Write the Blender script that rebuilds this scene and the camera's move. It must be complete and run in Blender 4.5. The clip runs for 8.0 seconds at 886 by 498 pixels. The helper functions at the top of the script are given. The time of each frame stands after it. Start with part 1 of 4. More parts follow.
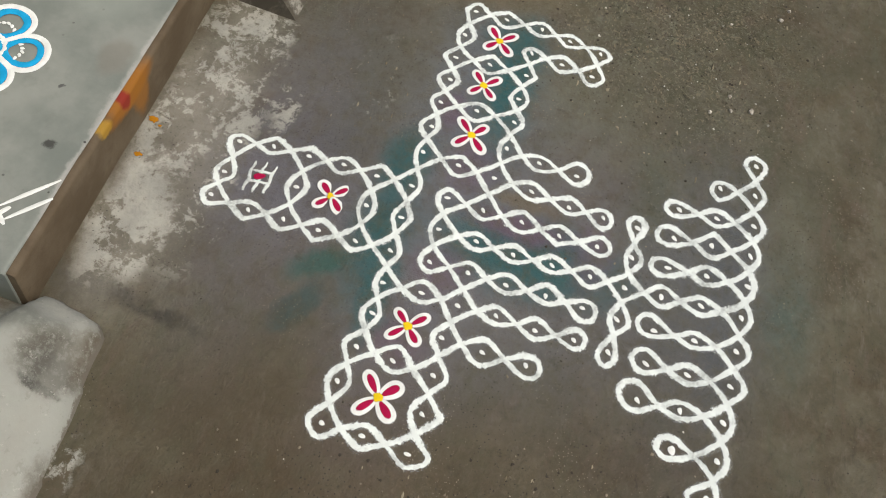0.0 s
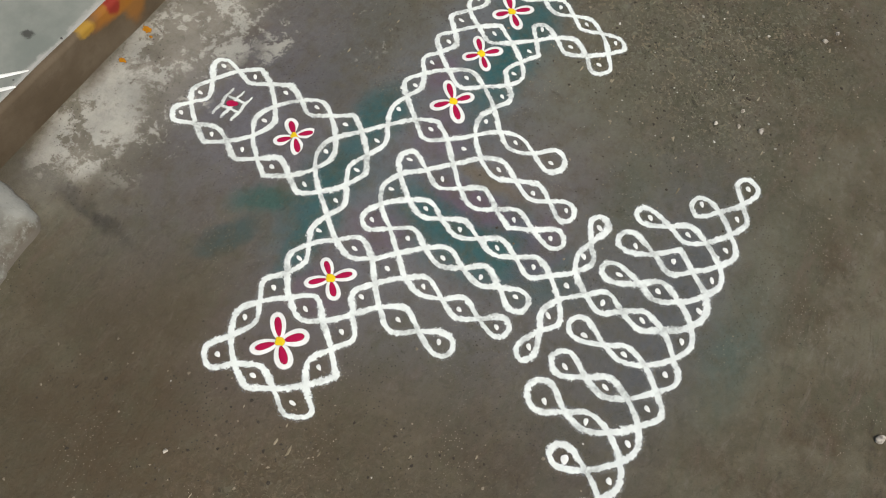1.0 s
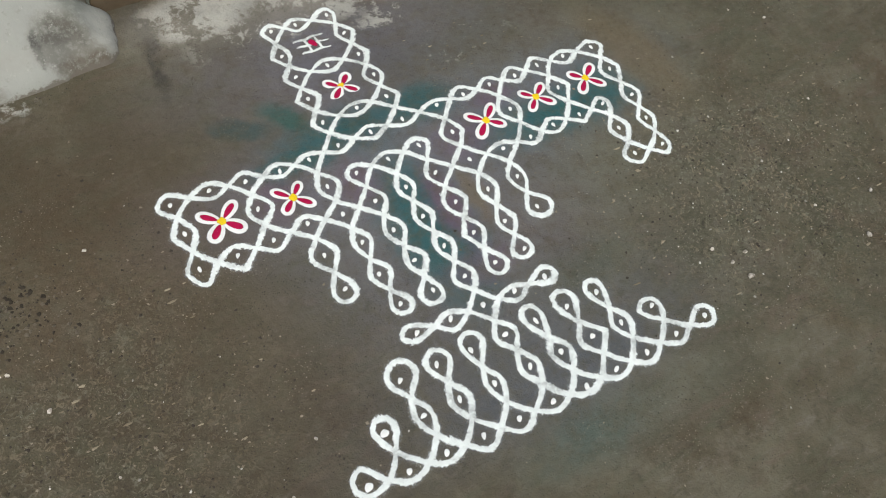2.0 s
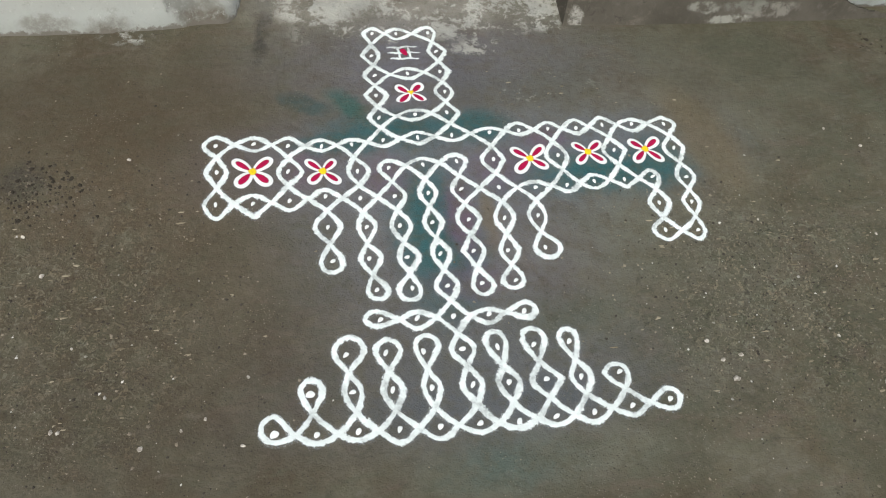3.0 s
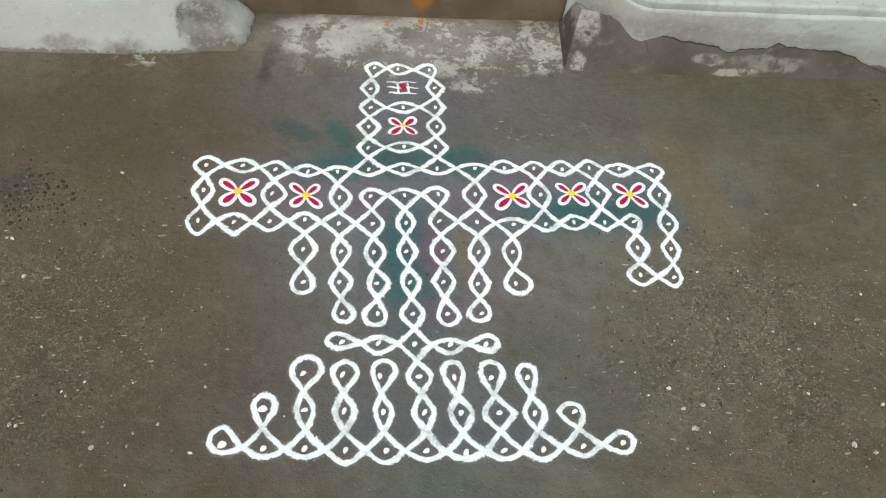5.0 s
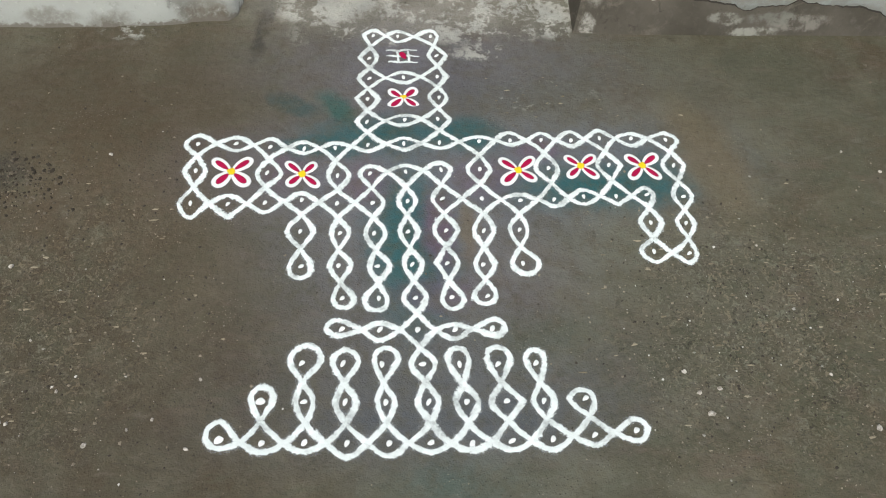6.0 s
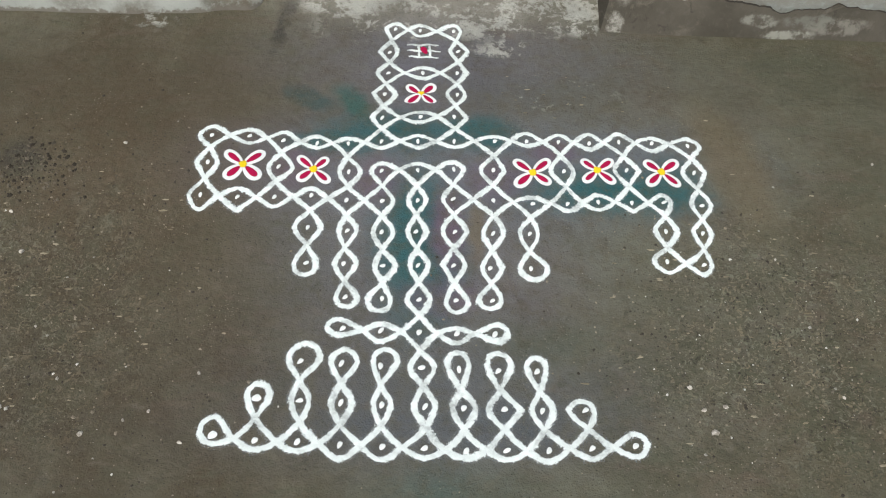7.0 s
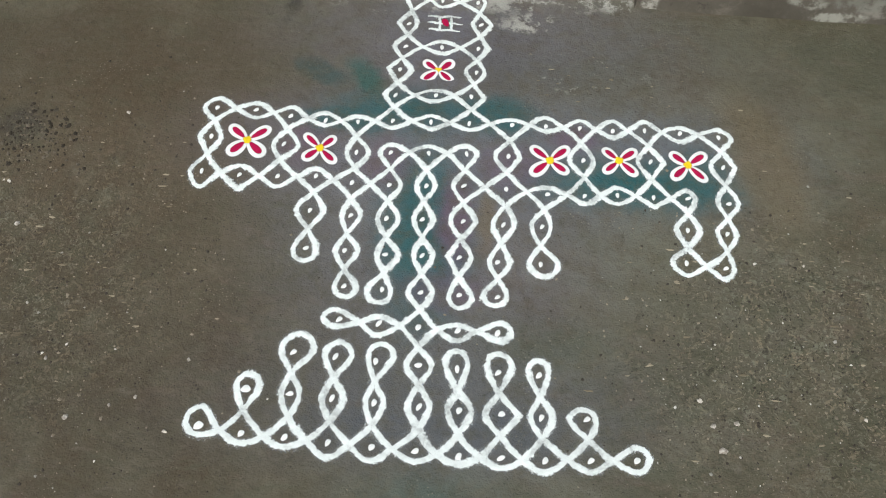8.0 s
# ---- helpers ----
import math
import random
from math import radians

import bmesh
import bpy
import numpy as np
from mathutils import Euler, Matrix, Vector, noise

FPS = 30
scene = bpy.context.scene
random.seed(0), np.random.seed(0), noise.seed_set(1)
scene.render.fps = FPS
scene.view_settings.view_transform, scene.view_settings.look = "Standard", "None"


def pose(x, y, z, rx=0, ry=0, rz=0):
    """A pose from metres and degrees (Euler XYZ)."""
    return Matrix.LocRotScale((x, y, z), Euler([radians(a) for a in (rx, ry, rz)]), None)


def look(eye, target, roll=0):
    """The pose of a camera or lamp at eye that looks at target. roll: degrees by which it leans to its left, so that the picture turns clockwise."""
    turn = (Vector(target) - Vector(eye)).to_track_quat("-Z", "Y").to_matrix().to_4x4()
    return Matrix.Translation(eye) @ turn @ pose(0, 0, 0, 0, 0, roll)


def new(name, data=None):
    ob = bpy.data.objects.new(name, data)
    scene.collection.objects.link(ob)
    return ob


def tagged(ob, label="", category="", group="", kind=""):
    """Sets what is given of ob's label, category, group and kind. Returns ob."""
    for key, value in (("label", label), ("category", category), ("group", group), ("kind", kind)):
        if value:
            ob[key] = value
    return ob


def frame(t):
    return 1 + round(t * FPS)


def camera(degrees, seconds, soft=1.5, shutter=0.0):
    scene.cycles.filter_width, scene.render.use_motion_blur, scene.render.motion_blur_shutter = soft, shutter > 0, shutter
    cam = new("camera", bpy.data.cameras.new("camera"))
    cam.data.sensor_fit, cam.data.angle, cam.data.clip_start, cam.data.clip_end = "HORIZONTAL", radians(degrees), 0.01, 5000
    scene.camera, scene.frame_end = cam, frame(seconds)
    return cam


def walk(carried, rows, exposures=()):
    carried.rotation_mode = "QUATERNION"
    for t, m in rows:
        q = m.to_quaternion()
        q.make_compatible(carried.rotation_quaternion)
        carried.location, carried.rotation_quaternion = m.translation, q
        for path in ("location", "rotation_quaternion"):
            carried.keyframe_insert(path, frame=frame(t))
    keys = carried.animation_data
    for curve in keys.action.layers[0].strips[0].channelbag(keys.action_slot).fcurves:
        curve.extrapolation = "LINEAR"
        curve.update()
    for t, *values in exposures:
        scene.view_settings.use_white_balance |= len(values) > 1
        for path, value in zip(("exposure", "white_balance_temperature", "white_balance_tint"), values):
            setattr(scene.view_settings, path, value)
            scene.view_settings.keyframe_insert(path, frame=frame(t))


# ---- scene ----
cam = camera(51.3, 8.0, soft=1.0)
PATH = [
    (0, (-0.997, 0.35, 1.552), (0.05, 0.37, -0.152), 17.1),
    (0.3, (-0.997, 0.247, 1.584), (0.027, 0.324, -0.132), 19.7),
    (0.5, (-0.965, 0.187, 1.585), (0.048, 0.322, -0.135), 18.2),
    (0.6, (-0.942, 0.165, 1.574), (0.066, 0.322, -0.146), 18.0),
    (1, (-0.854, 0.051, 1.565), (0.045, 0.264, -0.209), 17.7),
    (1.2, (-0.829, -0.067, 1.571), (0.091, 0.274, -0.172), 16.0),
    (1.5, (-0.816, -0.288, 1.583), (0.025, 0.174, -0.172), 21.8),
    (1.7, (-0.776, -0.399, 1.619), (0.018, 0.158, -0.13), 20.9),
    (2.8, (-0.451, -0.749, 1.659), (0.026, 0.204, -0.033), 14.3),
    (3, (-0.374, -0.832, 1.669), (0.01, 0.173, -0.017), 13.5),
    (3.5, (-0.271, -0.913, 1.725), (0.024, 0.151, 0.057), 13.1),
    (4, (-0.259, -0.915, 1.718), (0.079, 0.17, 0.072), 14.5),
    (4.5, (-0.229, -0.904, 1.713), (0.08, 0.185, 0.065), 13.6),
    (4.7, (-0.205, -0.915, 1.706), (0.073, 0.193, 0.064), 12.1),
    (5.8, (-0.133, -0.823, 1.675), (0.073, 0.23, -0.013), 8.2),
    (6, (-0.135, -0.809, 1.659), (0.071, 0.215, -0.046), 8.4),
    (6.5, (-0.087, -0.778, 1.659), (0.061, 0.21, -0.074), 7.7),
    (7, (-0.041, -0.765, 1.663), (0.054, 0.231, -0.069), 5.6),
    (7.5, (-0.026, -0.76, 1.658), (0.043, 0.231, -0.078), 4.5),
    (8, (0.046, -0.641, 1.632), (0.038, 0.248, -0.159), 2.9),
]
walk(cam, [(t, look(eye, target, roll)) for t, eye, target, roll in PATH], [(0, -0.13, 7000, 10.5), (1.7, -0.13, 6650, 9.5), (3.0, 0.02, 6450, 7.5), (4.4, 0.09, 6450, 7.5), (6.2, 0.02, 6450, 7.5), (8, -0.02, 6450, 7.5)])

# ---- world and light: open shade under a bright, hazy sky ----
SKY, SUN = 0.147, 2.42
world = bpy.data.worlds.new("sky")
scene.world = world
world.use_nodes = True
wn = world.node_tree.nodes
sky = wn.new("ShaderNodeTexSky")
sky.sky_type = "NISHITA"
sky.sun_disc = False
sky.sun_elevation, sky.sun_rotation = radians(58), radians(200)
sky.dust_density = 3.0
world.node_tree.links.new(sky.outputs[0], wn["Background"].inputs[0])
wn["Background"].inputs[1].default_value = SKY
sun = new("sun", bpy.data.lights.new("sun", "SUN"))
sun.data.energy, sun.data.angle, sun.data.color = SUN, radians(24), (1.0, 0.95, 0.88)
sun.matrix_world = look((-1.0, -2.9, 5.0), (0, 0, 0))


# ---- material tools ----
class Graph:
    """A short hand for node materials."""

    def __init__(self, name):
        self.mat = bpy.data.materials.new(name)
        self.mat.use_nodes = True
        self.tree = self.mat.node_tree
        self.bsdf = self.tree.nodes["Principled BSDF"]
        self.out = self.tree.nodes["Material Output"]
        geo = self.tree.nodes.new("ShaderNodeNewGeometry")
        self.place = geo.outputs["Position"]

    def node(self, kind, inputs=(), **settings):
        n = self.tree.nodes.new(kind)
        for key, value in settings.items():
            setattr(n, key, value)
        for key, value in inputs:
            self.put(n.inputs[key], value)
        return n

    def put(self, socket, value):
        if isinstance(value, bpy.types.NodeSocket):
            self.tree.links.new(value, socket)
        else:
            socket.default_value = value

    def noise(self, scale, detail=4.0, rough=0.55, vector=None, twist=0.0):
        n = self.node("ShaderNodeTexNoise", [("Vector", vector or self.place), ("Scale", scale), ("Detail", detail), ("Roughness", rough), ("Distortion", twist)])
        return n.outputs["Fac"]

    def grains(self, scale, vector=None):
        n = self.node("ShaderNodeTexVoronoi", [("Vector", vector or self.place), ("Scale", scale)])
        return n.outputs["Distance"]

    def ramp(self, value, a, b, c=0.0, d=1.0):
        n = self.node("ShaderNodeMapRange", [("Value", value), ("From Min", a), ("From Max", b), ("To Min", c), ("To Max", d)])
        n.interpolation_type = "SMOOTHSTEP"
        return n.outputs["Result"]

    def math(self, kind, a, b=0.0):
        n = self.node("ShaderNodeMath", operation=kind)
        self.put(n.inputs[0], a)
        self.put(n.inputs[1], b)
        return n.outputs[0]

    def mix(self, fac, a, b):
        n = self.node("ShaderNodeMix", data_type="RGBA")
        self.put(n.inputs["Factor"], fac)
        self.put(n.inputs["A"], a if isinstance(a, bpy.types.NodeSocket) else (*a, 1))
        self.put(n.inputs["B"], b if isinstance(b, bpy.types.NodeSocket) else (*b, 1))
        return n.outputs["Result"]

    def wobbly(self, scale, amount):
        """The place, pushed about by noise, so that stains get uneven outlines."""
        n = self.node("ShaderNodeTexNoise", [("Vector", self.place), ("Scale", scale), ("Detail", 8.0), ("Roughness", 0.72)])
        off = self.node("ShaderNodeVectorMath", operation="SUBTRACT")
        self.put(off.inputs[0], n.outputs["Color"])
        off.inputs[1].default_value = (0.5, 0.5, 0.5)
        far = self.node("ShaderNodeVectorMath", operation="SCALE")
        self.put(far.inputs[0], off.outputs[0])
        far.inputs["Scale"].default_value = amount
        add = self.node("ShaderNodeVectorMath", operation="ADD")
        self.put(add.inputs[0], self.place)
        self.put(add.inputs[1], far.outputs[0])
        return add.outputs[0]

    def blot(self, vector, x, y, rx, ry, turn=0.0, soft=0.6, up=False):
        """1 inside an ellipse on the ground (or, with up, on an upright face), 0 outside."""
        m = self.node("ShaderNodeMapping", [("Vector", vector)], vector_type="TEXTURE")
        if up:
            m.inputs["Location"].default_value = (x, 0, y)
            m.inputs["Scale"].default_value = (rx, 1e3, ry)
        else:
            m.inputs["Location"].default_value = (x, y, 0)
            m.inputs["Rotation"].default_value = (0, 0, radians(turn))
            m.inputs["Scale"].default_value = (rx, ry, 1e3)
        d = self.node("ShaderNodeVectorMath", [(0, m.outputs[0])], operation="LENGTH").outputs["Value"]
        return self.ramp(d, 1.0 + soft, 1.0 - soft)

    def finish(self, colour, rough=0.85, height=None, depth=0.002, strength=0.6, specular=0.3):
        self.put(self.bsdf.inputs["Base Color"], colour if isinstance(colour, bpy.types.NodeSocket) else (*colour, 1))
        self.put(self.bsdf.inputs["Roughness"], rough)
        self.bsdf.inputs["Specular IOR Level"].default_value = specular
        if height is not None:
            b = self.node("ShaderNodeBump", [("Height", height), ("Strength", strength), ("Distance", depth)])
            self.put(self.bsdf.inputs["Normal"], b.outputs[0])
        return self.mat


def ground_material():
    g = Graph("swept_earth_floor")
    big, mid, fine = g.noise(2.3, 6, 0.6), g.noise(11, 6, 0.62), g.noise(70, 5, 0.65)
    soil = g.mix(g.ramp(big, 0.35, 0.68), (0.073, 0.065, 0.039), (0.108, 0.100, 0.068))
    soil = g.mix(g.ramp(g.noise(3.6, 6, 0.64, twist=0.2), 0.42, 0.62, 0, 0.75), soil, g.mix(g.ramp(mid, 0.4, 0.6), (0.078, 0.061, 0.032), (0.098, 0.080, 0.045)))
    soil = g.mix(g.ramp(mid, 0.36, 0.72, 0, 0.8), soil, (0.132, 0.122, 0.082))
    soil = g.mix(g.ramp(g.noise(26, 6, 0.7, twist=0.8), 0.53, 0.75, 0, 0.75), soil, (0.050, 0.042, 0.025))
    soil = g.mix(g.ramp(fine, 0.5, 0.78, 0, 0.30), soil, (0.165, 0.148, 0.099))
    soil = g.mix(g.ramp(g.noise(5.5, 7, 0.66, twist=0.2), 0.56, 0.75, 0, 0.45), soil, (0.078, 0.078, 0.042))
    soil = g.mix(g.ramp(g.noise(6.5, 7, 0.66, twist=0.15), 0.44, 0.60, 0, 0.75), soil, g.mix(g.ramp(big, 0.4, 0.6), (0.064, 0.044, 0.023), (0.068, 0.060, 0.035)))
    soil = g.mix(g.ramp(g.noise(13, 8, 0.70, twist=0.1), 0.52, 0.70, 0, 0.5), soil, (0.140, 0.124, 0.090))
    soil = g.mix(g.ramp(g.noise(3.4, 5, 0.62), 0.46, 0.62, 0, 0.65), soil, (0.074, 0.073, 0.044))
    # smears left by the broom, along the house
    swept = g.node("ShaderNodeMapping", [("Vector", g.place)])
    swept.inputs["Scale"].default_value = (0.45, 1.25, 1.0)
    swept.inputs["Rotation"].default_value = (0, 0, radians(-7))
    swept = swept.outputs[0]
    soil = g.mix(g.ramp(g.noise(19, 7, 0.68, swept, 0.5), 0.50, 0.68, 0, 0.55), soil, (0.083, 0.088, 0.054))
    soil = g.mix(g.ramp(g.noise(15, 7, 0.68, swept, 0.7), 0.53, 0.69, 0, 0.5), soil, (0.118, 0.088, 0.064))
    soil = g.mix(g.ramp(g.noise(34, 7, 0.72, swept, 0.4), 0.54, 0.70, 0, 0.5), soil, (0.150, 0.136, 0.104))
    soil = g.mix(g.ramp(g.noise(27, 7, 0.72, swept, 0.9), 0.55, 0.70, 0, 0.55), soil, (0.044, 0.037, 0.024))
    bare = soil
    w = g.wobbly(14, 0.07)
    teal, violet, ochre, moss, dark = (0.012, 0.086, 0.088), (0.130, 0.128, 0.146), (0.135, 0.098, 0.042), (0.075, 0.084, 0.055), (0.047, 0.042, 0.031)
    plum = (0.125, 0.078, 0.112)
    worn_earth = (
        (0.38, 0.41, 0.32, 0.13, 0, (0.098, 0.142, 0.146), 0.5), (-0.06, 0.30, 0.22, 0.22, 0, (0.098, 0.138, 0.146), 0.4), (0.05, 0.70, 0.50, 0.20, 0, (0.155, 0.142, 0.115), 0.55), (0.50, 0.52, 0.34, 0.22, 0, (0.140, 0.130, 0.103), 0.5),
        (0.05, 0.3, 0.45, 0.35, 0, (0.140, 0.132, 0.115), 0.35), (0.55, 0.08, 0.30, 0.20, 0, (0.110, 0.106, 0.076), 0.35), (0.16, -0.33, 0.24, 0.06, 0, (0.122, 0.127, 0.094), 0.6), (0.42, 0.20, 0.12, 0.12, 0, (0.128, 0.134, 0.098), 0.5),
        (0.0, -0.20, 0.42, 0.07, 0, (0.100, 0.104, 0.106), 0.4), (-0.72, 0.62, 0.40, 0.20, 0, (0.070, 0.054, 0.031), 0.65),
    )
    violet_powder = (
        (0.02, 0.26, 0.27, 0.32, 0, violet, 0.65), (0.02, -0.12, 0.32, 0.13, 0, (0.098, 0.108, 0.116), 0.6), (0.36, 0.40, 0.30, 0.11, 0, (0.112, 0.126, 0.142), 0.85), (-0.3, 0.40, 0.21, 0.10, 0, violet, 0.7),
        (0.01, 0.70, 0.11, 0.19, 0, violet, 0.75), (0.14, 0.68, 0.06, 0.11, 0, dark, 0.5),
    )
    teal_powder = (
        (-0.250, 0.598, 0.060, 0.026, -30, (0.040, 0.074, 0.066), 0.85), (-0.150, 0.585, 0.060, 0.030, -52, (0.026, 0.090, 0.068), 0.9), (-0.05, 0.50, 0.14, 0.05, 0, teal, 0.85), (0.0, 0.20, 0.085, 0.18, 0, teal, 0.85),
        (0.06, 0.24, 0.035, 0.10, 0, plum, 0.8), (0.04, 0.08, 0.08, 0.04, 0, plum, 0.5), (0.14, 0.50, 0.08, 0.05, 0, teal, 0.8), (0.44, 0.34, 0.18, 0.05, 0, teal, 0.95),
        (0.30, 0.44, 0.05, 0.03, 0, plum, 0.6), (-0.27, 0.39, 0.05, 0.05, 0, plum, 0.5), (0.56, 0.38, 0.05, 0.05, 0, teal, 0.5),
    )
    plum_and_ochre = (
        (-0.19, 0.46, 0.09, 0.03, 0, teal, 0.75), (0.03, -0.33, 0.12, 0.05, 0, teal, 0.28), (-0.10, -0.20, 0.10, 0.04, 0, (0.075, 0.090, 0.105), 0.5), (0.16, -0.20, 0.12, 0.05, 0, (0.075, 0.090, 0.105), 0.5),
        (-0.09, 0.36, 0.05, 0.05, 0, plum, 0.5), (0.17, 0.37, 0.07, 0.05, 0, plum, 0.5), (-0.68, 0.30, 0.30, 0.34, 0, (0.076, 0.053, 0.029), 0.75), (-0.62, -0.12, 0.40, 0.28, 0, (0.062, 0.049, 0.030), 0.6),
        (0.70, 0.42, 0.07, 0.16, 12, (0.150, 0.108, 0.052), 0.6), (0.125, 0.24, 0.018, 0.07, 0, ochre, 0.5),
    )
    # muddy patches, and one narrow dark streak beside the west plinth
    mud = (
        (0.28, 0.63, 0.17, 0.07, 0, moss, 0.5), (0.25, -0.02, 0.12, 0.05, 0, moss, 0.6), (1.0, 0.5, 0.3, 0.3, 0, moss, 0.25), (0.6, 0.75, 0.3, 0.10, 0, moss, 0.35),
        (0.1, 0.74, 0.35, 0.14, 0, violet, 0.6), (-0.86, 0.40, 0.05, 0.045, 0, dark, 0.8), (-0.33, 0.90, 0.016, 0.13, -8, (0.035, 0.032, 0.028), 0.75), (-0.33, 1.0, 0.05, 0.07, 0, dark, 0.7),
    )
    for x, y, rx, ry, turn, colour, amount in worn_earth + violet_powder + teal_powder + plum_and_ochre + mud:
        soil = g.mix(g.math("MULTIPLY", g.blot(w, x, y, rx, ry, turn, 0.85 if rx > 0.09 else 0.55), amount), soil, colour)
    soil = g.mix(g.ramp(g.noise(23, 7, 0.72, twist=0.3), 0.60, 0.34, 0.0, 0.5), soil, bare)
    soil = g.mix(g.math("MULTIPLY", g.blot(w, 0.07, 0.955, 0.42, 0.10, 0, 0.5), 0.6), soil, g.mix(g.ramp(mid, 0.38, 0.66), (0.185, 0.174, 0.142), (0.30, 0.288, 0.245)))
    # worn limewash before the step
    lime = g.math("ADD", g.math("MULTIPLY", g.noise(13, 7, 0.66, twist=0.3), 0.62), g.math("MULTIPLY", g.noise(58, 7, 0.72, twist=0.4), 0.38))
    for x, y, rx, ry, low in ((-0.16, 0.985, 0.15, 0.055, 0.43), (-0.19, 0.925, 0.11, 0.035, 0.45), (0.08, 0.97, 0.17, 0.075, 0.485), (0.33, 0.95, 0.15, 0.10, 0.485), (0.40, 0.89, 0.06, 0.05, 0.46), (0.21, 0.785, 0.07, 0.03, 0.495), (-0.08, 0.86, 0.16, 0.06, 0.52), (0.20, 0.87, 0.16, 0.05, 0.505), (0.33, 0.63, 0.12, 0.05, 0.545), (-0.66, 0.86, 0.06, 0.02, 0.5)):
        patch = g.math("MULTIPLY", g.blot(w, x, y, rx, ry, 0, 0.35), g.ramp(lime, low, low + 0.06))
        soil = g.mix(g.math("MULTIPLY", patch, 0.82), soil, g.mix(g.ramp(mid, 0.3, 0.7), (0.31, 0.315, 0.275), (0.45, 0.445, 0.385)))
    soil = g.mix(g.ramp(g.noise(42, 7, 0.78, twist=0.5), 0.50, 0.70, 0, 0.48), soil, g.mix(0.5, soil, (0.022, 0.019, 0.012)))
    soil = g.mix(g.ramp(g.noise(88, 6, 0.75, twist=0.3), 0.56, 0.76, 0, 0.30), soil, (0.185, 0.165, 0.122))
    soil = g.mix(g.ramp(g.noise(30, 7, 0.75, twist=0.5), 0.62, 0.70, 0, 0.55), soil, (0.035, 0.029, 0.020))
    # pale and dark grit pressed into the surface
    speck = g.grains(150)
    soil = g.mix(g.math("MULTIPLY", g.ramp(speck, 0.20, 0.10), g.ramp(g.noise(6, 3), 0.50, 0.66, 0.0, 0.7)), soil, (0.28, 0.25, 0.19))
    soil = g.mix(g.math("MULTIPLY", g.ramp(g.grains(115), 0.2, 0.1), g.ramp(g.noise(7.7, 3), 0.46, 0.62, 0.1, 0.85)), soil, (0.03, 0.025, 0.02))
    # coarse, gritty stretches on both sides of the drawing
    coarse = g.math("MAXIMUM", g.blot(w, 0.74, -0.02, 0.30, 0.27, 0, 0.6), g.math("MULTIPLY", g.blot(w, -0.76, 0.08, 0.24, 0.30, 0, 0.7), 0.7))
    coarse = g.math("MULTIPLY", coarse, g.ramp(g.noise(5.2, 5, 0.6), 0.36, 0.56, 0.3, 1.0))
    chaff = g.noise(74, 5, 0.68, twist=1.6)
    pits = g.noise(66, 5, 0.70, twist=1.1)
    soil = g.mix(g.math("MULTIPLY", coarse, g.ramp(g.noise(19, 5, 0.65), 0.42, 0.62, 0, 0.5)), soil, (0.082, 0.085, 0.050))
    soil = g.mix(g.math("MULTIPLY", coarse, g.ramp(chaff, 0.51, 0.60, 0, 0.85)), soil, g.mix(g.ramp(g.noise(24, 3), 0.4, 0.6), (0.205, 0.170, 0.110), (0.170, 0.165, 0.115)))
    soil = g.mix(g.math("MULTIPLY", coarse, g.ramp(pits, 0.56, 0.64, 0, 0.75)), soil, (0.028, 0.023, 0.014))
    rough = g.ramp(fine, 0.3, 0.7, 0.62, 0.92)
    height = g.math("ADD", g.math("ADD", g.math("MULTIPLY", g.math("MULTIPLY", coarse, g.math("SUBTRACT", chaff, pits)), 0.5), g.math("MULTIPLY", mid, 0.6)), g.math("ADD", g.math("MULTIPLY", fine, 0.35), g.math("MULTIPLY", g.noise(260, 3), 0.16)))
    return g.finish(soil, rough, height, 0.011, 0.8)


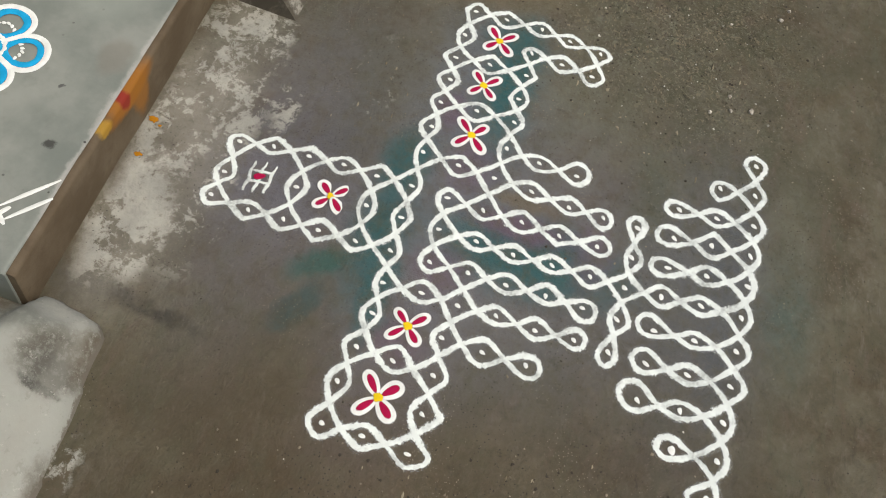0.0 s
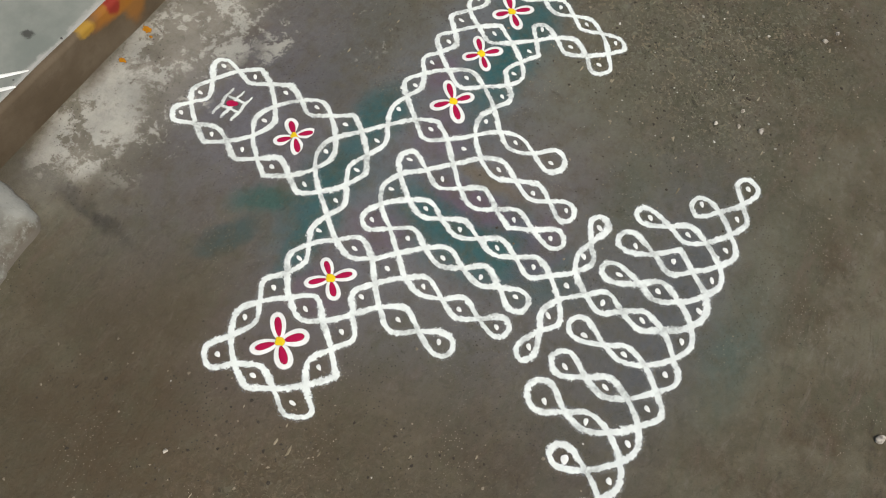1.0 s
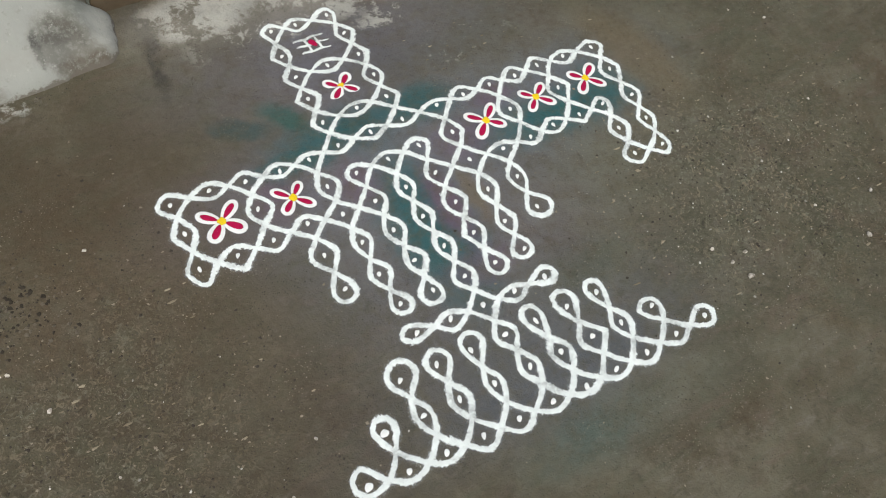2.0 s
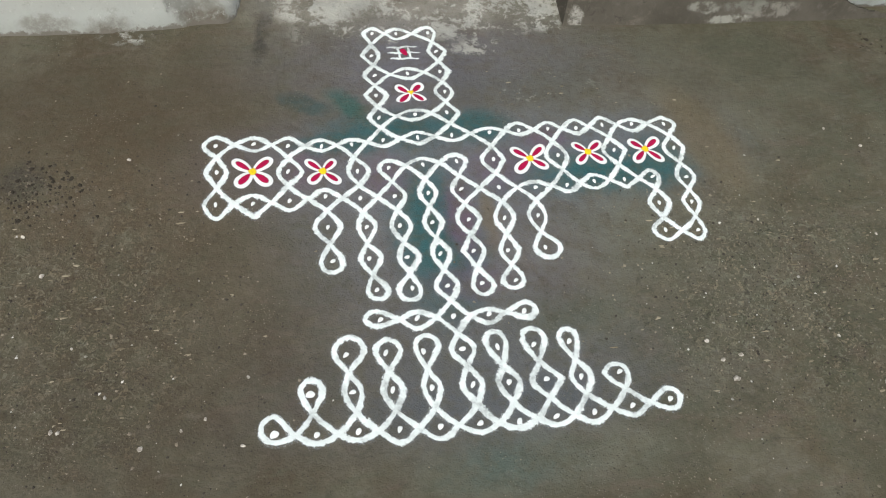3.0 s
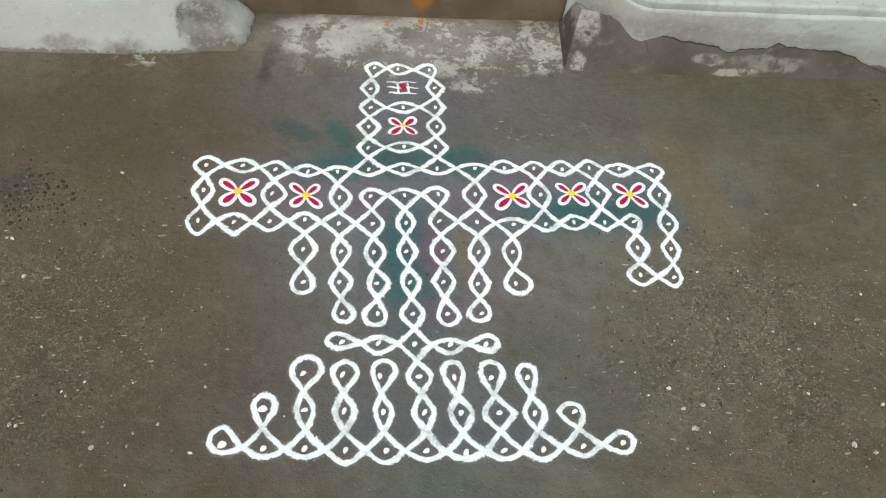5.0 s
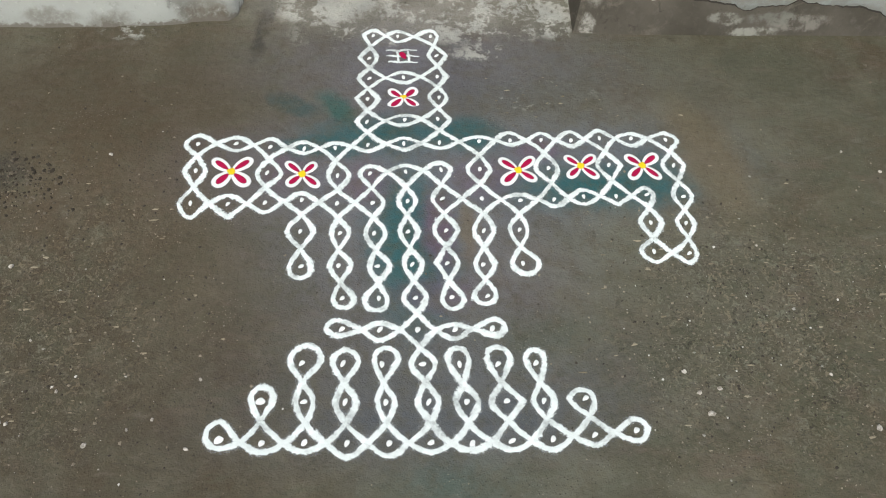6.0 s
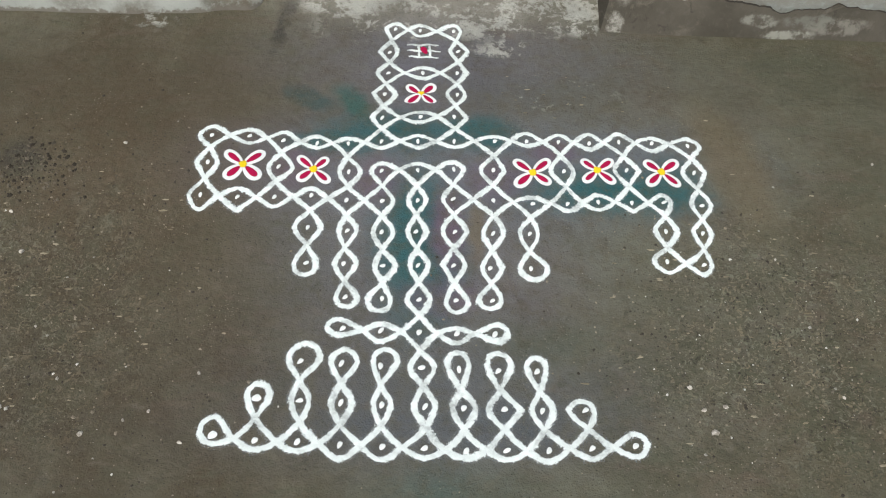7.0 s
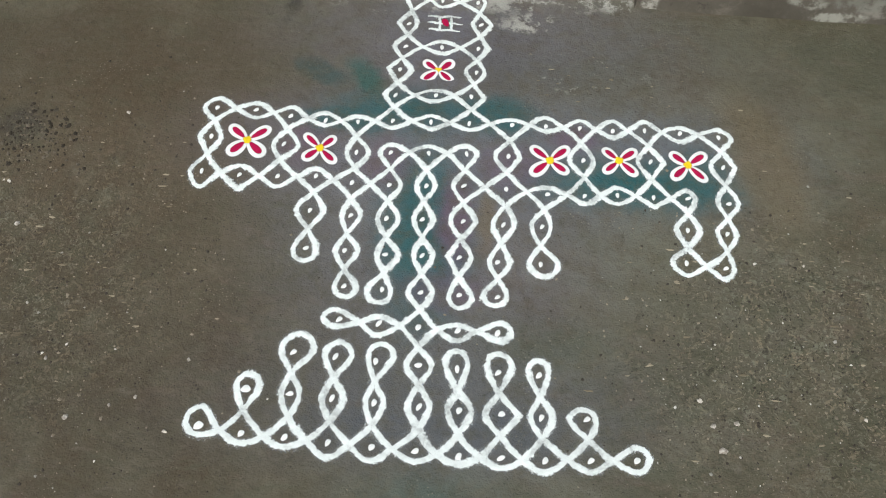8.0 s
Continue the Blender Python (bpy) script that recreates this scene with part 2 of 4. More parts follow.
def chalk_material(name, colour, gaps, spread=0.8, wander=0.0):
    """Dry powder: dense in the middle of a stroke, grainy and broken at its edges."""
    g = Graph(name)
    tone = g.mix(g.ramp(g.noise(45, 4), 0.35, 0.7), tuple(c * 0.86 for c in colour), colour)
    g.finish(tone, 0.95, g.noise(420, 3), 0.001, 0.5, 0.1)
    uv = g.node("ShaderNodeUVMap", uv_map="across").outputs["UV"]
    v = g.node("ShaderNodeSeparateXYZ", [("Vector", uv)]).outputs["Y"]
    signed = g.math("SUBTRACT", g.math("MULTIPLY", v, 2.0), 1.0)
    drift = g.math("MULTIPLY", g.math("SUBTRACT", g.noise(16, 3), 0.5), wander)
    edge = g.math("ABSOLUTE", g.math("ADD", signed, drift))
    grain, clump = g.noise(360, 4, 0.8), g.noise(90, 4, 0.7)
    feather = g.ramp(g.noise(21, 3), 0.40, 0.66, spread + 0.12, spread + 0.12 + 0.5 * wander)
    density = g.node("ShaderNodeMapRange", [("Value", edge), ("From Min", feather), ("From Max", spread - 0.30), ("To Min", -1.0), ("To Max", 1.7)]).outputs["Result"]
    powder = g.math("ADD", g.math("MULTIPLY", g.math("SUBTRACT", grain, 0.5), 4.2), g.math("MULTIPLY", g.math("SUBTRACT", clump, 0.5), 3.2))
    cover = g.ramp(g.math("ADD", density, powder), 0.08 - gaps, 0.90 - gaps)
    cover = g.math("MULTIPLY", cover, g.ramp(g.math("ABSOLUTE", signed), 1.0, 0.86))
    # stretches where the hand let less powder run, and the dust beside the stroke
    thin = g.math("MULTIPLY", g.ramp(g.noise(17, 4, 0.6), 0.50, 0.66, 0.0, 0.95 * wander), g.ramp(g.noise(210, 5, 0.75), 0.36, 0.62, 0.25, 1.0))
    cover = g.math("MULTIPLY", cover, g.math("SUBTRACT", 1.0, thin))
    dust = g.math("MULTIPLY", g.ramp(g.math("ABSOLUTE", signed), 0.98, 0.50, 0.0, 0.36 * wander), g.ramp(g.noise(120, 6, 0.75), 0.40, 0.66))
    cover = g.math("MAXIMUM", cover, dust)
    clear = g.node("ShaderNodeBsdfTransparent")
    both = g.node("ShaderNodeMixShader", [(0, cover), (1, clear.outputs[0]), (2, g.bsdf.outputs[0])])
    g.put(g.out.inputs["Surface"], both.outputs[0])
    return g.mat


def plaster_material(name, pale, grey, patches, dirt_at, wear):
    """Old limewash with grey cement showing through and soil along the foot."""
    g = Graph(name)
    w = g.wobbly(26, 0.045)
    tone = g.mix(g.ramp(g.noise(4, 5), 0.35, 0.7), pale, tuple(c * 0.83 for c in pale))
    tone = g.mix(g.ramp(g.noise(22, 6, 0.7), 0.48, 0.75, 0, 0.6), tone, (0.31, 0.335, 0.28))
    flecked = g.ramp(g.noise(64, 7, 0.75), 0.36, 0.56, 0.45, 1.0)
    for x, y, rx, ry, up, colour, amount in patches:
        tone = g.mix(g.math("MULTIPLY", g.math("MULTIPLY", g.blot(w, x, y, rx, ry, 0, 0.45, up), amount), flecked), tone, colour)
    tone = g.mix(g.ramp(g.noise(11, 8, 0.68, twist=0.4), 0.53, 0.60, 0, wear), tone, (0.24, 0.235, 0.20))
    tone = g.mix(g.ramp(g.noise(48, 6, 0.72), 0.56, 0.66, 0, 0.5), tone, (0.22, 0.225, 0.19))
    tone = g.mix(g.math("MULTIPLY", g.ramp(g.grains(38), 0.14, 0.07), g.ramp(g.noise(5, 2), 0.5, 0.7)), tone, grey)
    tone = g.mix(g.math("MULTIPLY", g.ramp(g.noise(75, 5, 0.75), 0.60, 0.68), 0.5), tone, (0.42, 0.42, 0.37))
    high = g.node("ShaderNodeSeparateXYZ", [("Vector", w)]).outputs["Z"]
    high = g.math("ADD", high, g.math("MULTIPLY", g.math("SUBTRACT", g.noise(26, 7, 0.7), 0.5), 0.05))
    tone = g.mix(g.ramp(high, dirt_at + 0.010, dirt_at + 0.001, 0, 0.9), tone, (0.13, 0.115, 0.09))
    height = g.math("ADD", g.noise(30, 6, 0.65), g.math("MULTIPLY", g.noise(160, 3), 0.3))
    return g.finish(tone, 0.85, height, 0.004, 0.5)


def cement_material():
    g = Graph("rough_cement_render")
    w = g.wobbly(20, 0.045)
    tone = g.mix(g.ramp(g.noise(6, 6, 0.6), 0.35, 0.7), (0.062, 0.055, 0.040), (0.094, 0.084, 0.064))
    tone = g.mix(g.ramp(g.noise(40, 5, 0.7), 0.5, 0.8, 0, 0.5), tone, (0.13, 0.12, 0.10))
    tone = g.mix(g.ramp(g.noise(14, 8, 0.7, twist=0.7), 0.54, 0.68, 0, 0.6), tone, (0.145, 0.13, 0.10))
    tone = g.mix(g.ramp(g.noise(30, 7, 0.75, twist=1.2), 0.56, 0.7, 0, 0.6), tone, (0.04, 0.034, 0.025))
    broken = g.ramp(g.noise(30, 7, 0.72), 0.38, 0.58)
    for x, z, rx, rz, colour, amount in ((0.505, 0.055, 0.035, 0.045, (0.29, 0.28, 0.235), 0.85), (0.49, -0.04, 0.02, 0.02, (0.34, 0.33, 0.28), 0.8), (1.05, -0.02, 0.07, 0.018, (0.26, 0.245, 0.205), 0.6), (0.85, -0.01, 0.04, 0.012, (0.3, 0.3, 0.25), 0.6), (0.93, -0.043, 0.06, 0.010, (0.36, 0.36, 0.30), 0.65), (0.98, -0.01, 0.06, 0.015, (0.17, 0.17, 0.14), 0.7)):
        tone = g.mix(g.math("MULTIPLY", g.math("MULTIPLY", g.blot(w, x, z, rx * 1.15, rz * 1.15, 0, 0.25, True), broken), amount), tone, colour)
    return g.finish(tone, 0.9, g.math("ADD", g.noise(30, 6, 0.65), g.math("MULTIPLY", g.noise(200, 3), 0.3)), 0.004, 0.6)


def step_material():
    g = Graph("mud_washed_step_face")
    w = g.wobbly(25, 0.03)
    tone = g.mix(g.ramp(g.noise(7, 6, 0.6), 0.35, 0.7), (0.085, 0.062, 0.036), (0.135, 0.105, 0.068))
    tone = g.mix(g.ramp(g.noise(45, 5, 0.7), 0.5, 0.8, 0, 0.5), tone, (0.06, 0.042, 0.026))
    for x, z, rx, rz, colour, amount in ((0.04, 0.055, 0.085, 0.028, (0.30, 0.115, 0.010), 0.85), (0.075, 0.02, 0.03, 0.05, (0.28, 0.11, 0.010), 0.7), (0.02, 0.06, 0.016, 0.022, (0.22, 0.014, 0.012), 0.9), (-0.06, 0.062, 0.02, 0.016, (0.42, 0.24, 0.02), 0.7)):
        tone = g.mix(g.math("MULTIPLY", g.blot(w, x, z, rx, rz, 0, 0.35, True), amount), tone, colour)
    return g.finish(tone, 0.75, g.math("ADD", g.noise(30, 6, 0.65), g.math("MULTIPLY", g.noise(200, 3), 0.3)), 0.003, 0.5)


def platform_material():
    g = Graph("grey_cement_floor")
    w = g.wobbly(14, 0.05)
    tone = g.mix(g.ramp(g.noise(5, 6, 0.6), 0.35, 0.7), (0.170, 0.192, 0.170), (0.265, 0.282, 0.250))
    tone = g.mix(g.ramp(g.noise(30, 6, 0.7), 0.52, 0.8, 0, 0.5), tone, (0.17, 0.18, 0.16))
    for x, y, rx, ry, colour, amount in ((-0.137, 1.125, 0.010, 0.010, (0.05, 0.05, 0.045), 0.9), (0.10, 1.11, 0.05, 0.03, (0.2, 0.19, 0.16), 0.6), (-0.05, 1.06, 0.3, 0.012, (0.42, 0.41, 0.38), 0.5), (0.0, 1.17, 0.006, 0.006, (0.05, 0.05, 0.05), 0.8), (0.3, 1.2, 0.12, 0.1, (0.30, 0.33, 0.29), 0.5)):
        tone = g.mix(g.math("MULTIPLY", g.blot(w, x, y, rx, ry, 0, 0.35), amount), tone, colour)
    tone = g.mix(g.math("MULTIPLY", g.ramp(g.grains(30), 0.10, 0.05), g.ramp(g.noise(6, 2), 0.5, 0.7)), tone, (0.05, 0.05, 0.045))
    return g.finish(tone, g.ramp(g.noise(8, 4), 0.3, 0.7, 0.45, 0.75), g.math("ADD", g.noise(25, 6, 0.65), g.math("MULTIPLY", g.noise(220, 3), 0.25)), 0.002, 0.4)


def grit_material(name, turn, low, high):
    g = Graph(name)
    r = g.node("ShaderNodeNewGeometry").outputs["Random Per Island"]
    tone = g.mix(g.ramp(r, turn, 1.0), low, high)
    return g.finish(tone, 0.9)


GROUND = ground_material()
WHITE = chalk_material("white_chalk_powder", (0.80, 0.86, 0.82), 0.10, 0.49, 0.5)
THIN_WHITE = chalk_material("thick_white_chalk", (0.83, 0.86, 0.82), 0.3, 1.1)
RED = chalk_material("crimson_colour_powder", (0.40, 0.010, 0.062), 0.25, 1.05)
YELLOW = chalk_material("yellow_colour_powder", (0.86, 0.62, 0.02), 0.25, 1.05)
BLUE = chalk_material("sky_blue_colour_powder", (0.006, 0.36, 0.66), 0.25, 1.05)
BROWN = (0.115, 0.100, 0.074)
LEFT_LIME = plaster_material("weathered_limewash", (0.325, 0.335, 0.296), (0.10, 0.10, 0.09), (
    (-0.455, 1.030, 0.028, 0.060, False, (0.19, 0.20, 0.17), 0.85), (-0.500, 0.945, 0.058, 0.050, False, (0.105, 0.100, 0.080), 1.0), (-0.520, 0.940, 0.034, 0.026, False, (0.095, 0.094, 0.080), 0.7),
    (-0.556, 0.938, 0.009, 0.028, False, (0.045, 0.045, 0.038), 0.8), 
    (-0.325, 1.000, 0.022, 0.150, False, BROWN, 0.9), (-0.375, 1.090, 0.085, 0.040, False, BROWN, 0.95), (-0.450, 0.896, 0.070, 0.032, False, BROWN, 1.0), (-0.70, 0.885, 0.05, 0.012, False, BROWN, 0.6), (-0.84, 0.89, 0.06, 0.014, False, BROWN, 0.6), (-0.395, 0.965, 0.035, 0.050, False, (0.36, 0.36, 0.315), 0.7), (-0.520, 1.12, 0.05, 0.05, False, (0.26, 0.25, 0.21), 0.6),
    (-0.9, 0.93, 0.4, 0.02, False, (0.30, 0.30, 0.26), 0.5), (-0.75, 0.99, 0.08, 0.04, False, (0.33, 0.36, 0.31), 0.6)), -0.052, 0.16)
RIGHT_LIME = plaster_material("pale_blue_limewash", (0.39, 0.42, 0.385), (0.20, 0.19, 0.17), ((0.76, 0.070, 0.26, 0.055, True, (0.29, 0.275, 0.235), 0.9), (0.72, 0.060, 0.12, 0.035, True, (0.22, 0.21, 0.18), 0.7), (0.80, 0.055, 0.06, 0.03, True, (0.19, 0.18, 0.15), 0.6), (1.12, 0.045, 0.14, 0.022, True, (0.26, 0.25, 0.21), 0.7), (0.92, 0.04, 0.18, 0.025, True, (0.26, 0.25, 0.21), 0.7), (0.56, 0.1, 0.06, 0.03, True, (0.36, 0.34, 0.29), 0.8), (1.3, 0.0, 0.12, 0.03, True, (0.30, 0.29, 0.25), 0.7)), -0.05, 0.35)
CEMENT, STEP, PLATFORM = cement_material(), step_material(), platform_material()
GRIT = grit_material("loose_grit", 0.34, (0.045, 0.038, 0.028), (0.25, 0.215, 0.155))
# near-black tone standing in for the shade inside the wall crack
CRACK = grit_material("crack_shade", 0.2, (0.026, 0.023, 0.018), (0.05, 0.044, 0.034))
CHIPS = grit_material("white_stone_chips", 0.1, (0.26, 0.25, 0.21), (0.62, 0.60, 0.54))
CHAFF = grit_material("pale_straw", 0.1, (0.15, 0.125, 0.08), (0.30, 0.26, 0.18))
CRUMBS = grit_material("crumbled_soil", 0.3, (0.034, 0.028, 0.019), (0.13, 0.112, 0.08))


# ---- shape tools ----
def smooth(a, b, v):
    u = min(1.0, max(0.0, (v - a) / (b - a)))
    return u * u * (3 - 2 * u)


def gz(x, y):
    """Height of the yard: a slight fall towards the foot of the house."""
    return -0.055 * smooth(0.42, 0.90, y) + 0.02 * smooth(0.0, -0.45, y)


def mesh_of(name, verts, faces, material, smooth_faces=True, across=None, caps=0):
    me = bpy.data.meshes.new(name)
    me.from_pydata([tuple(v) for v in verts], [], faces)
    me.materials.append(material)
    me.polygons.foreach_set("use_smooth", [smooth_faces] * len(me.polygons))
    for face in me.polygons[len(me.polygons) - caps:] if caps else ():
        face.use_smooth = False
    if across is not None:
        layer = me.uv_layers.new(name="across")
        for loop in me.loops:
            layer.data[loop.index].uv = (0.0, across[loop.vertex_index])
    me.update()
    return me


def part(name, me, parent, label=""):
    ob = new(name, me)
    ob.parent = parent
    return tagged(ob, label) if label else ob


def sheet(name, xs, ys, height, material):
    verts = [(x, y, height(x, y)) for y in ys for x in xs]
    n = len(xs)
    faces = [(a + b * n, a + 1 + b * n, a + 1 + (b + 1) * n, a + (b + 1) * n) for b in range(len(ys) - 1) for a in range(n - 1)]
    return mesh_of(name, verts, faces, material)


def steps(*pieces):
    """Stations along an axis: (from, to, step) pieces, the last end included."""
    out = []
    for a, b, d in pieces:
        k = max(1, round((b - a) / d))
        out += [a + (b - a) * i / k for i in range(k)]
    return out + [pieces[-1][1]]


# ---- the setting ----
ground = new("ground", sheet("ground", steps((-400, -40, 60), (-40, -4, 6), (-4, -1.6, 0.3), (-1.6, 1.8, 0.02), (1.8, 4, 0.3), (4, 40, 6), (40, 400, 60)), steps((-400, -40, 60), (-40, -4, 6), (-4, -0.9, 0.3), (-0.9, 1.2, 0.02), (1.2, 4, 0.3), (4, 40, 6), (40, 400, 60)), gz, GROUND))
tagged(ground, "brown swept earth yard with faded colour stains", "ground", kind="structure")


def left_height(x, y):
    """A low worn plinth with a rounded foot and corner."""
    front = y - (0.874 + 0.018 * smooth(-0.62, -0.44, x) + 0.002 * math.sin(9 * x))
    side = -0.384 + 0.022 * smooth(0.93, 1.02, y) - 0.03 * smooth(1.03, 1.06, y) - x + 0.005 * math.sin(23 * y)
    r = 0.060
    inside = min(front, side) if max(front, side) > r or min(front, side) < 0 else r - math.hypot(r - front, r - side)
    if inside <= 0:
        return -0.085
    rise = 0.03 * smooth(0, 0.02, inside) + 0.055 * smooth(0.0, 0.09, inside) + 0.065 * smooth(0.04, 0.20, inside)
    return -0.062 + rise + 0.0015 * math.sin(41 * x + 13 * y)


plinth = new("plinth_west", sheet("plinth_west", steps((-3.2, -1.2, 0.2), (-1.2, -0.32, 0.012)), steps((0.862, 1.25, 0.012), (1.25, 2.3, 0.15)), left_height, LEFT_LIME))
tagged(plinth, "low whitewashed plinth with rounded worn corner", "plinth", kind="structure")


def worn_box(name, x0, x1, y0, y1, z0, z1, material, edge=0.012, seed=1.0, bend=None):
    """A block with rounded, slightly wavy front and top edges."""
    profile = [(y0, z0), (y0, z0 + 0.004), (y0, z0 + (z1 - z0) * 0.2), (y0, z0 + (z1 - z0) * 0.4), (y0, z1 - edge)]
    profile += [(y0 + edge * (1 - math.cos(a)), z1 - edge * (1 - math.sin(a))) for a in (0.5, 1.05, math.pi / 2)]
    profile += [(y0 + edge + 0.004, z1), (y0 + edge + (y1 - y0 - edge) * 0.5, z1), (y1, z1), (y1, z0)]
    xs = steps((x0, x1, 0.015 if x1 - x0 < 2 else 0.02))
    verts, faces, n = [], [], len(profile)
    for x in xs:
        for k, (y, z) in enumerate(profile):
            push = 0.0022 * noise.noise((x * 9, z * 14, seed)) + 0.003 * noise.noise((x * 2.3, z * 4, seed + 5))
            verts.append((x, y + ((push + (bend(x) if bend else 0)) if y < y1 else 0), z + (push * 0.8 if z > z0 else 0)))
    for a in range(len(xs) - 1):
        faces += [(a * n + k, (a + 1) * n + k, (a + 1) * n + (k + 1) % n, a * n + (k + 1) % n) for k in range(n)]
    faces += [tuple(range(n)), tuple(reversed(range((len(xs) - 1) * n, len(xs) * n)))]
    return mesh_of(name, verts, faces, material, True, None, 2)


step = new("step", worn_box("step", -0.405, 0.474, 1.05, 1.09, -0.09, 0.069, STEP, 0.010, 2.0))
tagged(step, "mud-brown step face daubed with orange turmeric", "step", kind="structure")
platform = new("floor", worn_box("floor", -0.41, 0.50, 1.064, 2.3, -0.05, 0.0735, PLATFORM, 0.006, 3.0))
tagged(platform, "grey cement porch floor above the step", "floor", kind="structure")

east = new("plinth_east", worn_box("plinth_east", 0.474, 3.4, 0.897, 2.3, -0.09, 0.125, RIGHT_LIME, 0.010, 4.0, lambda x: 0.15 * smooth(0.66, 0.46, x)))
tagged(east, "pale blue limewashed plinth with flaking foot", "plinth", kind="structure")
part("coping", worn_box("coping", 0.56, 3.4, 0.905, 2.3, 0.120, 0.150, RIGHT_LIME, 0.008, 6.0, lambda x: 0.15 * smooth(0.66, 0.46, x)), east)


def wall_front(x):
    """The limewashed face falls back towards the step."""
    return 0.897 + 0.15 * smooth(0.66, 0.46, x)


def render_top(x):
    """The broken upper edge of the cement render."""
    knots = ((0.44, 0.071), (0.512, 0.068), (0.582, 0.059), (0.657, 0.035), (0.70, 0.043), (0.77, 0.035), (0.846, 0.027), (0.872, 0.020), (0.896, 0.008), (0.93, 0.018), (1.005, 0.022), (1.034, 0.035), (1.106, 0.023), (1.217, 0.020), (1.28, 0.0), (1.316, -0.02), (1.391, -0.035), (1.5, -0.06))
    for (a, p), (b, q) in zip(knots, knots[1:]):
        if a <= x <= b:
            return p + (q - p) * (x - a) / (b - a) + 0.004 * noise.noise((x * 40, 0, 0)) + 0.003 * noise.noise((x * 110, 3, 0))
    return -0.06


def render_skirt():
    xs = steps((0.452, 0.50, 0.003), (0.50, 1.49, 0.006))
    verts, faces, n = [], [], 9
    for x in xs:
        top = min(render_top(x), -0.062 + 3.4 * (x - 0.452))
        for k in range(7):
            u = k / 6
            z = -0.075 + (top + 0.075) * u
            bulge = 0.004 * noise.noise((x * 7, z * 12, 2.0))
            verts.append((x, 0.843 + (0.42 + 0.48 * smooth(0.8, 0.47, x)) * (z + 0.07) + bulge, z))
        back = wall_front(x) - 0.008
        verts += [(x, back, top - 0.032), (x, back, -0.075)]
    for a in range(len(xs) - 1):
        faces += [(a * n + k, (a + 1) * n + k, (a + 1) * n + (k + 1) % n, a * n + (k + 1) % n) for k in range(n)]
    faces += [tuple(range(n)), tuple(reversed(range((len(xs) - 1) * n, len(xs) * n)))]
    return mesh_of("cement_render", verts, faces, CEMENT, False, None, 2)


part("cement_render", render_skirt(), east, "brown cement render with a broken upper edge")


def crack():
    """Dark strip for the shade in the joint between cement render and limewashed wall."""
    verts, faces = [], []
    xs = steps((0.60, 1.38, 0.005))
    for x in xs:
        top = render_top(x)
        lip = 0.843 + (0.42 + 0.48 * smooth(0.8, 0.47, x)) * (top + 0.07)
        wide = 0.0022 * (1 + 1.3 * noise.noise((x * 30, 5, 0)))
        verts += [(x, lip - 0.0012, top - max(0.0008, wide)), (x, lip + 0.001, top + 0.0012), (x, lip + 0.004, top - 0.006)]
    for a in range(len(xs) - 1):
        faces += [(a * 3 + k, a * 3 + 3 + k, a * 3 + 4 + k, a * 3 + 1 + k) for k in range(2)]
    return mesh_of("crack", verts, faces, CRACK)


part("crack", crack(), east, "crack along the wall, its shade painted as a dark strip")

wall_mesh = worn_box("wall_north", -3.2, 3.4, 2.3, 2.5, -0.1, 2.9, LEFT_LIME, 0.01, 7.0)
tagged(new("wall_north", wall_mesh), "plain whitewashed house wall", "wall", kind="structure")

# ---- the dot lattice of the drawing: rows of dots laid by hand ----
# row, first column, last column, first place, last place, sag in the middle
SKIRT_ROWS = (
    (-3, -5, 5, (-0.378, -0.215), (0.4, -0.234), -0.014), (-2, -4, 4, (-0.301, -0.14), (0.317, -0.161), -0.006),
    (-1, -3, 3, (-0.225, -0.063), (0.23, -0.082), -0.004), (0, -2, 2, (-0.15, 0.007), (0.151, -0.003), -0.002),
    (1, -2, 2, (-0.148, 0.076), (0.149, 0.072), -0.002),
)
ARM_ROWS = (
    (4, -6, -3, (-0.464, 0.314), (-0.23, 0.318), -0.005), (4, -2, 1, (-0.155, 0.307), (0.073, 0.315), -0.003),
    (4, 2, 7, (0.167, 0.311), (0.535, 0.317), -0.004), (5, -6, -2, (-0.458, 0.399), (-0.153, 0.38), 0.001),
    (5, -1, 1, (-0.082, 0.385), (0.076, 0.392), 0.0), (5, 2, 8, (0.169, 0.389), (0.61, 0.395), 0.003),
    (6, -6, -5, (-0.458, 0.473), (-0.375, 0.473), 0.0), (6, -4, -2, (-0.3, 0.462), (-0.157, 0.457), 0.0),
    (6, -1, 1, (-0.084, 0.465), (0.078, 0.469), 0.0), (6, 2, 8, (0.169, 0.472), (0.6, 0.472), 0.002),
    (4, 8, 8, (0.615, 0.309), (0.615, 0.309), 0),
)
HEAD_ROWS = (
    (2, -3, 3, (-0.231, 0.153), (0.227, 0.147), 0.001), (3, -3, 3, (-0.233, 0.238), (0.234, 0.231), -0.004),
    (7, -1, 1, (-0.084, 0.536), (0.08, 0.544), 0.0), (8, -1, 1, (-0.08, 0.614), (0.089, 0.618), 0.0),
    (9, -1, 1, (-0.073, 0.689), (0.091, 0.694), 0.0), (10, -1, 1, (-0.071, 0.764), (0.095, 0.773), 0.0),
    (11, -1, 1, (-0.062, 0.847), (0.082, 0.845), 0.0), (3, 7, 8, (0.527, 0.242), (0.606, 0.239), 0.0),
    (2, 7, 8, (0.52, 0.168), (0.597, 0.162), 0.0),
)
